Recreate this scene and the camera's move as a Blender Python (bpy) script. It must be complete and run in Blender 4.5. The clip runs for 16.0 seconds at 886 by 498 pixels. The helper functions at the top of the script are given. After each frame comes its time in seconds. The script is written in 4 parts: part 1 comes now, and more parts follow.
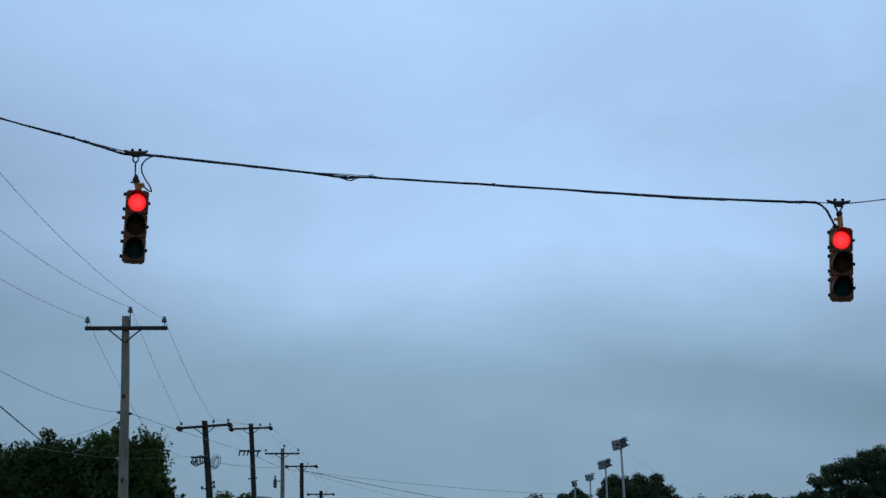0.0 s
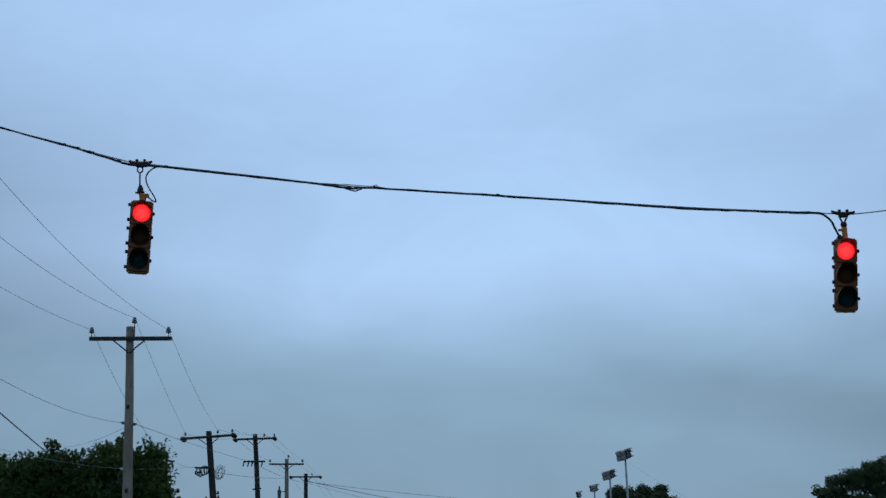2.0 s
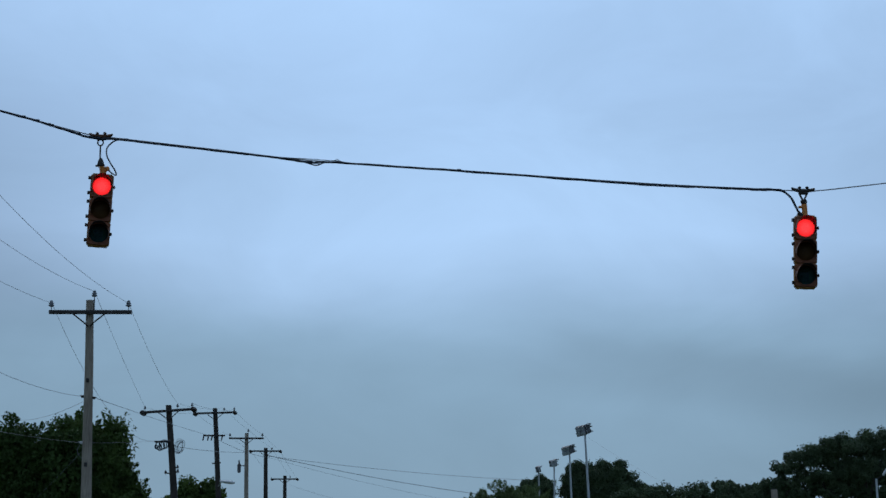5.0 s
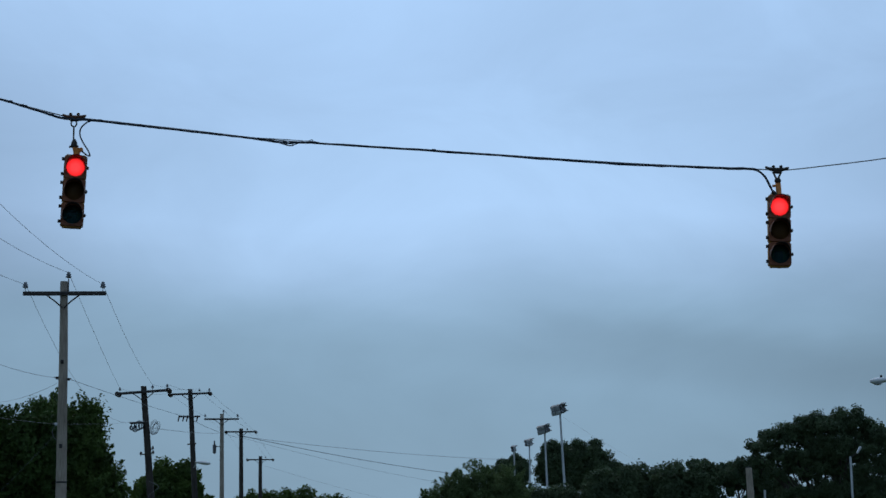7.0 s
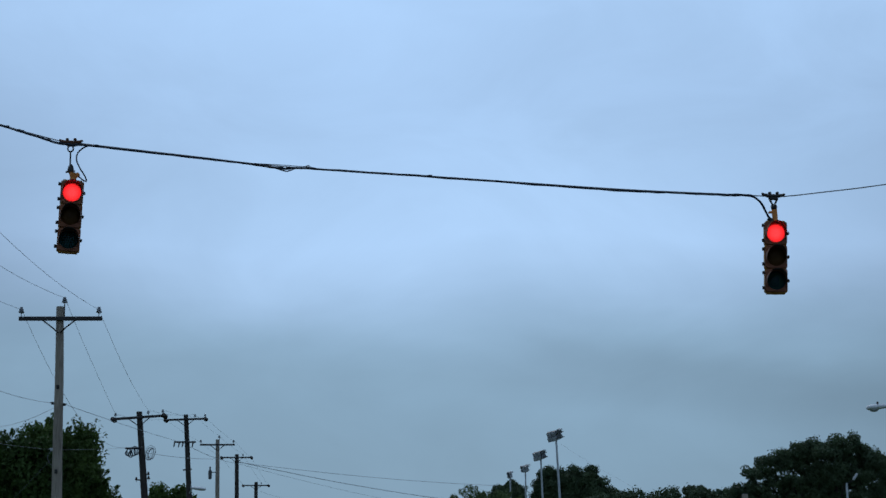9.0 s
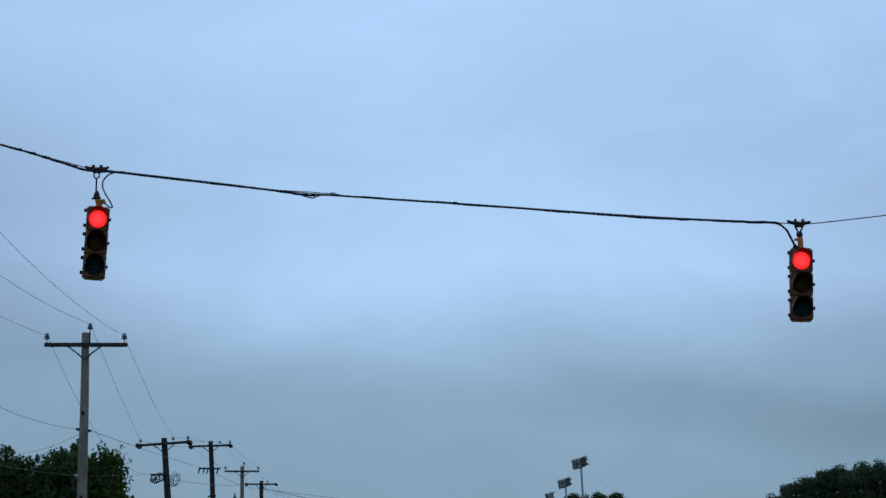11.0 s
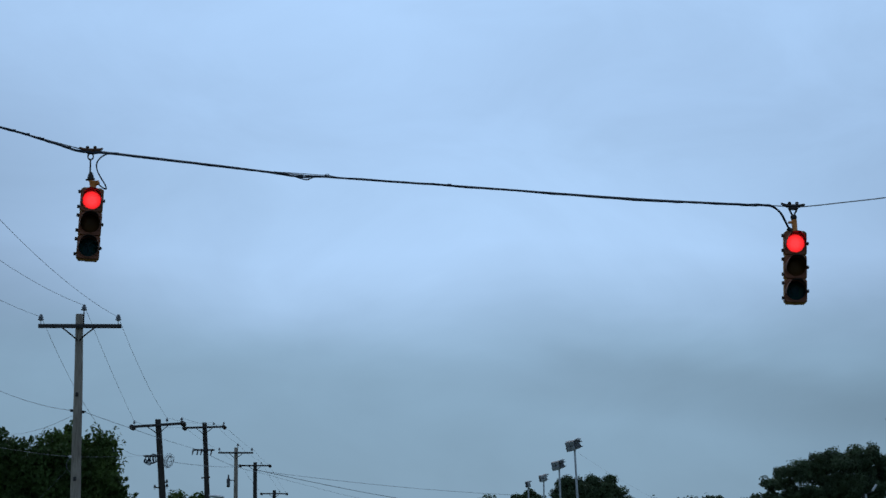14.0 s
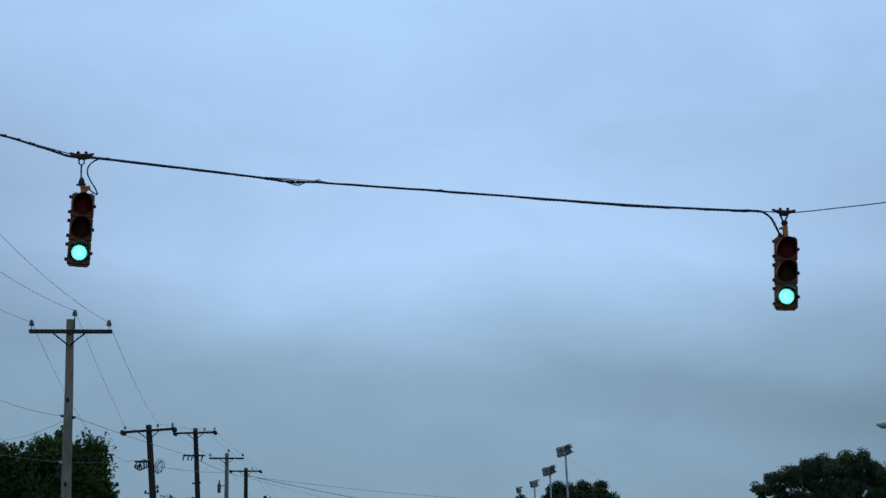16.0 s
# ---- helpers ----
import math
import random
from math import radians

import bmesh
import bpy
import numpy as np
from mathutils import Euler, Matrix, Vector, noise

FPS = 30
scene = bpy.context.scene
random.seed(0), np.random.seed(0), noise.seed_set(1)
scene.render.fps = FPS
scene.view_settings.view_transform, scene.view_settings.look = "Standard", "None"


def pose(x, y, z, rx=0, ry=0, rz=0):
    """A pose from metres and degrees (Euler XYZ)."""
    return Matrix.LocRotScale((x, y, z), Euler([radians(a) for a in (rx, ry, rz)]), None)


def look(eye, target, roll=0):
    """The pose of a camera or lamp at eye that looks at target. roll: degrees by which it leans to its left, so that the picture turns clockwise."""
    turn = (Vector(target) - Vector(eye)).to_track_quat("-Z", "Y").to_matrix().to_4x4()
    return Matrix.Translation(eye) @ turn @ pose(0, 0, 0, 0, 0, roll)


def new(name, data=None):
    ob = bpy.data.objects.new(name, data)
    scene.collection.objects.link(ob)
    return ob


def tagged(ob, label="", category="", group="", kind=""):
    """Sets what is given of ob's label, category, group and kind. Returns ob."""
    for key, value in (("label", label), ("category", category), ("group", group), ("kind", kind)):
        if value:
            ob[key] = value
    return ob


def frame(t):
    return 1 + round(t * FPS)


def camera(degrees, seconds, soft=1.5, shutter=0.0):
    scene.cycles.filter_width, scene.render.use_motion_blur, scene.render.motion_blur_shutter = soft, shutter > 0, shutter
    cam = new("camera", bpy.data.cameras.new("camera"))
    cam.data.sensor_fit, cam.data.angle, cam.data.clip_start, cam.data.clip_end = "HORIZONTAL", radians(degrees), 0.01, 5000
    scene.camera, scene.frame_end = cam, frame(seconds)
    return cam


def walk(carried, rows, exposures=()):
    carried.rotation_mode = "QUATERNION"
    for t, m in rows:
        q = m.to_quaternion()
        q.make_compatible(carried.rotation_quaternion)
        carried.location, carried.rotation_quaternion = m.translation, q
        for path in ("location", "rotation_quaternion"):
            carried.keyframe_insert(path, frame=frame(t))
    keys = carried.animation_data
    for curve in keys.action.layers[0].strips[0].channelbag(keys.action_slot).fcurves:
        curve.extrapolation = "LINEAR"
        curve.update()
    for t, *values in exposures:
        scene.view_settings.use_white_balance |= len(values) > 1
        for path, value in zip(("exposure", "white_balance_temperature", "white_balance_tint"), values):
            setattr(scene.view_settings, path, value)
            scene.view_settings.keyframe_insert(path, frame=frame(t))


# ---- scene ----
# A long lens on a tripod-like stand: the eye stays put and only turns.
EYE = 1.4
cam = camera(23.93, 16.0, soft=1.5)
TURNS = [  # seconds, yaw, pitch, lean
    (0.0, 0.565, 9.413, 0.180),
    (0.5, 0.584, 9.548, 0.305),
    (1.0, 0.627, 9.612, 0.336),
    (1.5, 0.702, 9.708, 0.241),
    (2.0, 0.684, 9.703, 0.133),
    (2.5, 0.560, 9.627, -0.155),
    (3.0, 0.361, 9.483, -0.127),
    (3.5, 0.165, 9.321, -0.015),
    (4.0, 0.000, 9.211, 0.000),
    (6.3, -0.925, 8.610, 0.201),
    (6.5, -0.989, 8.528, 0.249),
    (7.0, -1.097, 8.465, 0.323),
    (7.2, -1.112, 8.470, 0.330),
    (7.3, -1.130, 8.430, 0.180),
    (7.4, -1.147, 8.375, 0.010),
    (7.5, -1.160, 8.334, -0.114),
    (8.0, -1.252, 8.223, -0.188),
    (8.2, -1.330, 8.240, -0.200),
    (8.3, -1.375, 8.267, -0.285),
    (8.4, -1.438, 8.270, -0.108),
    (8.5, -1.920, 8.452, 0.194),
    (8.6, -1.812, 8.660, 0.190),
    (8.8, -1.472, 9.007, 0.117),
    (9.0, -1.202, 9.172, 0.234),
    (9.2, -1.014, 9.230, 0.670),
    (11.3, -0.425, 9.940, -0.055),
    (11.5, -0.324, 9.817, -0.035),
    (12.0, -0.169, 9.708, 0.012),
    (12.5, -0.190, 9.542, 0.027),
    (13.0, -0.369, 9.414, -0.043),
    (13.5, -0.554, 9.402, 0.004),
    (14.0, -0.673, 9.418, -0.060),
    (14.5, -0.768, 9.436, -0.013),
    (15.0, -0.844, 9.510, 0.004),
    (15.5, -0.888, 9.537, -0.044),
    (16.0, -0.921, 9.571, -0.061),
]
walk(cam, [(t, pose(0, 0, EYE, 90 + pitch, 0, yaw) @ pose(0, 0, 0, 0, 0, -lean)) for t, yaw, pitch, lean in TURNS])


# ---- world and light ----
SUN_ELEVATION, SUN_AZIMUTH = radians(52), radians(-12)   # behind the cloud deck, ahead of the eye


def make_world():
    world = bpy.data.worlds.new("overcast_sky")
    world.use_nodes = True
    scene.world = world
    nt = world.node_tree
    nt.nodes.clear()

    def node(kind, **values):
        n = nt.nodes.new(kind)
        for key, value in values.items():
            n.inputs[key].default_value = value
        return n

    link = nt.links.new
    out = node("ShaderNodeOutputWorld")
    back = node("ShaderNodeBackground", Strength=1.0)
    link(back.outputs[0], out.inputs[0])
    sky = nt.nodes.new("ShaderNodeTexSky")
    sky.sky_type, sky.sun_disc = "NISHITA", False
    sky.sun_elevation, sky.sun_rotation = SUN_ELEVATION, SUN_AZIMUTH
    dim = node("ShaderNodeVectorMath")
    dim.operation = "SCALE"
    dim.inputs["Scale"].default_value = 0.1
    link(sky.outputs[0], dim.inputs[0])

    co = node("ShaderNodeTexCoord")
    parts = node("ShaderNodeSeparateXYZ")
    link(co.outputs["Generated"], parts.inputs[0])
    # long flat cloud banks
    flat = node("ShaderNodeMapping")
    flat.inputs["Scale"].default_value = (3.0, 3.0, 9.0)
    flat.inputs["Location"].default_value = (1.3, 0.4, 0.0)
    link(co.outputs["Generated"], flat.inputs[0])
    banks = node("ShaderNodeTexNoise", Scale=1.6, Detail=4.0, Roughness=0.5)
    link(flat.outputs[0], banks.inputs["Vector"])
    bend = node("ShaderNodeMath")
    bend.operation = "MULTIPLY_ADD"
    link(banks.outputs["Fac"], bend.inputs[0])
    bend.inputs[1].default_value = 0.045
    link(parts.outputs["Z"], bend.inputs[2])
    span = node("ShaderNodeMapRange")
    link(bend.outputs[0], span.inputs[0])
    span.inputs[1].default_value, span.inputs[2].default_value = 0.0225, 0.5225
    ramp = node("ShaderNodeValToRGB")
    link(span.outputs[0], ramp.inputs[0])
    # elevation in degrees, stops of brightness, red and blue against green
    stops = [(0, -0.74, 0.61, 1.38), (3, -0.70, 0.61, 1.39), (4.2, -0.66, 0.61, 1.395), (5.7, -0.56, 0.615, 1.40), (6.5, -0.41, 0.622, 1.415), (7.2, -0.23, 0.638, 1.435), (7.9, -0.03, 0.655, 1.46),
             (8.7, 0.14, 0.665, 1.47), (9.4, 0.235, 0.665, 1.48), (11, 0.17, 0.66, 1.485), (13, 0.155, 0.66, 1.50), (16, 0.18, 0.66, 1.50), (29.9, 0.0, 0.66, 1.49)]
    el = ramp.color_ramp.elements
    for i, (deg, stop, rg, bg) in enumerate([stops[0], stops[-1], *stops[1:-1]]):
        at = math.sin(radians(deg)) / 0.5
        e = el[i] if i < 2 else el.new(at)
        g = 0.5583 * 2 ** stop
        e.position, e.color = at, (g * rg, g, g * bg, 1)
    # soft mottling of the deck
    soft = node("ShaderNodeMapping")
    soft.inputs["Scale"].default_value = (5.0, 5.0, 9.0)
    link(co.outputs["Generated"], soft.inputs[0])
    mottle = node("ShaderNodeTexNoise", Scale=1.7, Detail=7.0, Roughness=0.58, Distortion=0.7)
    link(soft.outputs[0], mottle.inputs["Vector"])
    gain = node("ShaderNodeMapRange")
    link(mottle.outputs["Fac"], gain.inputs[0])
    gain.inputs[1].default_value, gain.inputs[2].default_value = 0.3, 0.7
    gain.inputs[3].default_value, gain.inputs[4].default_value = 0.945, 1.055
    # the deck is thinner towards the hidden sun, heavier away from it
    ahead = node("ShaderNodeMapRange")
    link(parts.outputs["Y"], ahead.inputs[0])
    ahead.inputs[1].default_value, ahead.inputs[2].default_value = -0.8, 0.9
    ahead.inputs[3].default_value, ahead.inputs[4].default_value = 0.7, 1.0
    def product(a, b):
        n = node("ShaderNodeMath")
        n.operation = "MULTIPLY"
        link(a, n.inputs[0])
        link(b, n.inputs[1])
        return n.outputs[0]

    def smooth(src, a, b, c, d):
        n = node("ShaderNodeMapRange")
        n.interpolation_type = "SMOOTHSTEP"
        link(src, n.inputs[0])
        for i, v in enumerate((a, b, c, d)):
            n.inputs[1 + i].default_value = v
        return n.outputs[0]
    # the deck pales towards the thin stretch ahead; the effect is weaker higher up
    side = node("ShaderNodeMath")
    side.operation = "SUBTRACT"
    link(parts.outputs["X"], side.inputs[0])
    side.inputs[1].default_value = 0.03
    square = product(side.outputs[0], side.outputs[0])
    # low down the deck stays even to the west and thickens to the east
    uneven = node("ShaderNodeMix")
    link(smooth(parts.outputs["Z"], 0.10, 0.14, 0.0, 1.0), uneven.inputs[0])
    link(smooth(parts.outputs["X"], -0.08, 0.10, 0.3, 0.65), uneven.inputs[2])
    uneven.inputs[3].default_value = 1.0
    falloff = product(product(square, smooth(parts.outputs["Z"], 0.18, 0.28, 10.5, 2.5)), uneven.outputs[0])
    most = node("ShaderNodeMath")
    most.operation = "MINIMUM"
    link(falloff, most.inputs[0])
    most.inputs[1].default_value = 0.8
    pale = node("ShaderNodeMath")
    pale.operation = "POWER"
    pale.inputs[0].default_value = 0.5
    link(most.outputs[0], pale.inputs[1])
    both = node("ShaderNodeMath")
    both.operation = "MULTIPLY"
    streak = smooth(banks.outputs["Fac"], 0.36, 0.64, 0.988, 1.012)
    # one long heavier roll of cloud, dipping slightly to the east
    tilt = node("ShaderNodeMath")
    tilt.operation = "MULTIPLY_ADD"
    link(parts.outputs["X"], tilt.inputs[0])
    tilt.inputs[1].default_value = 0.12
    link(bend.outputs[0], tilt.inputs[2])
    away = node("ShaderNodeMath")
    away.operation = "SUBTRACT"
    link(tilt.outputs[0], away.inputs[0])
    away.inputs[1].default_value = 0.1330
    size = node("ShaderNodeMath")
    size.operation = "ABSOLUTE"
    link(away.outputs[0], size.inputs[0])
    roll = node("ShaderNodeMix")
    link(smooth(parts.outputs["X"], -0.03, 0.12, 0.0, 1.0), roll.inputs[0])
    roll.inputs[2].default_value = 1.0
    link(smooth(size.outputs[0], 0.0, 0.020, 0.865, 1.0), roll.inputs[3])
    # one broad denser billow high in the north-east, frayed by the mottling
    frayed = node("ShaderNodeMath")
    frayed.operation = "MULTIPLY_ADD"
    link(mottle.outputs["Fac"], frayed.inputs[0])
    frayed.inputs[1].default_value = 0.9
    heart = node("ShaderNodeVectorMath")
    heart.operation = "SUBTRACT"
    link(co.outputs["Generated"], heart.inputs[0])
    heart.inputs[1].default_value = (0.12, 0.965, 0.235)
    wide = node("ShaderNodeVectorMath")
    wide.operation = "MULTIPLY"
    link(heart.outputs[0], wide.inputs[0])
    wide.inputs[1].default_value = (9.0, 1.0, 17.0)
    reach = node("ShaderNodeVectorMath")
    reach.operation = "LENGTH"
    link(wide.outputs[0], reach.inputs[0])
    link(reach.outputs["Value"], frayed.inputs[2])
    billow = smooth(frayed.outputs[0], 0.5, 1.6, 0.945, 1.0)
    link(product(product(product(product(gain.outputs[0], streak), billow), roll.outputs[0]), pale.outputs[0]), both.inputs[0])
    link(ahead.outputs[0], both.inputs[1])
    deck = node("ShaderNodeVectorMath")
    deck.operation = "SCALE"
    link(ramp.outputs[0], deck.inputs[0])
    link(both.outputs[0], deck.inputs["Scale"])
    mix = node("ShaderNodeMix")
    mix.data_type = "RGBA"
    mix.inputs[0].default_value = 0.96
    link(dim.outputs[0], mix.inputs[6])
    link(deck.outputs[0], mix.inputs[7])
    link(mix.outputs[2], back.inputs[0])

    sun = new("sun", bpy.data.lights.new("sun", "SUN"))
    sun.data.energy, sun.data.angle, sun.data.color = 0.5, radians(25), (1.0, 0.97, 0.92)
    c = math.cos(SUN_ELEVATION)
    sun.matrix_world = look((c * math.sin(SUN_AZIMUTH) * 50, c * math.cos(SUN_AZIMUTH) * 50, math.sin(SUN_ELEVATION) * 50), (0, 0, 0))


make_world()


# ---- materials ----
def material(name, low, high, rough=0.7, metal=0.0, scale=8.0, stretch=(1, 1, 1), bump=0.15, island=0.0, object_random=0.0, spec=0.4):
    """Two-scale mottled surface between two colours, with fine relief."""
    mat = bpy.data.materials.new(name)
    mat.use_nodes = True
    nt = mat.node_tree
    link = nt.links.new
    bsdf = nt.nodes["Principled BSDF"]
    bsdf.inputs["Metallic"].default_value = metal
    bsdf.inputs["Specular IOR Level"].default_value = spec
    co = nt.nodes.new("ShaderNodeTexCoord")
    mp = nt.nodes.new("ShaderNodeMapping")
    mp.inputs["Scale"].default_value = stretch
    link(co.outputs["Object"], mp.inputs[0])
    a = nt.nodes.new("ShaderNodeTexNoise")
    a.inputs["Scale"].default_value, a.inputs["Detail"].default_value = scale, 6
    b = nt.nodes.new("ShaderNodeTexNoise")
    b.inputs["Scale"].default_value, b.inputs["Detail"].default_value = scale * 0.13, 3
    link(mp.outputs[0], a.inputs["Vector"])
    link(co.outputs["Object"], b.inputs["Vector"])
    add = nt.nodes.new("ShaderNodeMath")
    add.operation = "ADD"
    link(a.outputs["Fac"], add.inputs[0])
    link(b.outputs["Fac"], add.inputs[1])
    rng = nt.nodes.new("ShaderNodeMapRange")
    rng.inputs[1].default_value, rng.inputs[2].default_value = 0.7, 1.3
    link(add.outputs[0], rng.inputs[0])
    last = rng.outputs[0]
    for amount, kind, socket in ((island, "ShaderNodeNewGeometry", "Random Per Island"), (object_random, "ShaderNodeObjectInfo", "Random")):
        if amount:
            src = nt.nodes.new(kind)
            m = nt.nodes.new("ShaderNodeMix")
            m.inputs[0].default_value = amount
            link(last, m.inputs[2])
            link(src.outputs[socket], m.inputs[3])
            last = m.outputs[0]
    mix = nt.nodes.new("ShaderNodeMix")
    mix.data_type = "RGBA"
    mix.inputs[6].default_value, mix.inputs[7].default_value = (*low, 1), (*high, 1)
    link(last, mix.inputs[0])
    link(mix.outputs[2], bsdf.inputs["Base Color"])
    r2 = nt.nodes.new("ShaderNodeMapRange")
    r2.inputs[3].default_value, r2.inputs[4].default_value = max(rough - 0.12, 0.05), min(rough + 0.12, 1)
    link(a.outputs["Fac"], r2.inputs[0])
    link(r2.outputs[0], bsdf.inputs["Roughness"])
    if bump:
        bp = nt.nodes.new("ShaderNodeBump")
        bp.inputs["Strength"].default_value, bp.inputs["Distance"].default_value = bump, 0.02
        link(a.outputs["Fac"], bp.inputs["Height"])
        link(bp.outputs[0], bsdf.inputs["Normal"])
    return mat


def lens_material(name, tint, body):
    """A coloured polycarbonate lens: clear tint with a little haze and gloss."""
    mat = bpy.data.materials.new(name)
    mat.use_nodes = True
    nt = mat.node_tree
    link = nt.links.new
    bsdf = nt.nodes["Principled BSDF"]
    out = nt.nodes["Material Output"]
    bsdf.inputs["Base Color"].default_value = (*body, 1)
    bsdf.inputs["Roughness"].default_value = 0.45
    bsdf.inputs["Specular IOR Level"].default_value = 0.25
    co = nt.nodes.new("ShaderNodeTexCoord")
    cells = nt.nodes.new("ShaderNodeTexVoronoi")
    cells.inputs["Scale"].default_value = 60
    link(co.outputs["Object"], cells.inputs["Vector"])
    bp = nt.nodes.new("ShaderNodeBump")
    bp.inputs["Strength"].default_value = 0.3
    link(cells.outputs["Distance"], bp.inputs["Height"])
    link(bp.outputs[0], bsdf.inputs["Normal"])
    clear = nt.nodes.new("ShaderNodeBsdfTransparent")
    clear.inputs[0].default_value = (*tint, 1)
    mix = nt.nodes.new("ShaderNodeMixShader")
    mix.inputs[0].default_value = 0.45
    link(clear.outputs[0], mix.inputs[1])
    link(bsdf.outputs[0], mix.inputs[2])
    link(mix.outputs[0], out.inputs[0])
    return mat


def lamp_material():
    """The face of the signal lamp: white light, hottest in its middle."""
    mat = bpy.data.materials.new("lamp_glow")
    mat.use_nodes = True
    nt = mat.node_tree
    link = nt.links.new
    nt.nodes.remove(nt.nodes["Principled BSDF"])
    em = nt.nodes.new("ShaderNodeEmission")
    co = nt.nodes.new("ShaderNodeTexCoord")
    ln = nt.nodes.new("ShaderNodeVectorMath")
    ln.operation = "LENGTH"
    link(co.outputs["Object"], ln.inputs[0])
    rng = nt.nodes.new("ShaderNodeMapRange")
    rng.inputs[1].default_value, rng.inputs[2].default_value = 0.05, 0.142
    rng.inputs[3].default_value, rng.inputs[4].default_value = 7.5, 1.5
    link(ln.outputs["Value"], rng.inputs[0])
    link(rng.outputs[0], em.inputs["Strength"])
    link(em.outputs[0], nt.nodes["Material Output"].inputs[0])
    return mat


def leaf_material(name, low, high):
    mat = material(name, low, high, rough=0.6, scale=0.9, bump=0.0, island=0.16, spec=0.25)
    nt = mat.node_tree
    bsdf, out = nt.nodes["Principled BSDF"], nt.nodes["Material Output"]
    tr = nt.nodes.new("ShaderNodeBsdfTranslucent")
    src = bsdf.inputs["Base Color"].links[0].from_socket
    nt.links.new(src, tr.inputs[0])
    mix = nt.nodes.new("ShaderNodeMixShader")
    mix.inputs[0].default_value = 0.22
    nt.links.new(bsdf.outputs[0], mix.inputs[1])
    nt.links.new(tr.outputs[0], mix.inputs[2])
    nt.links.new(mix.outputs[0], out.inputs[0])
    return mat


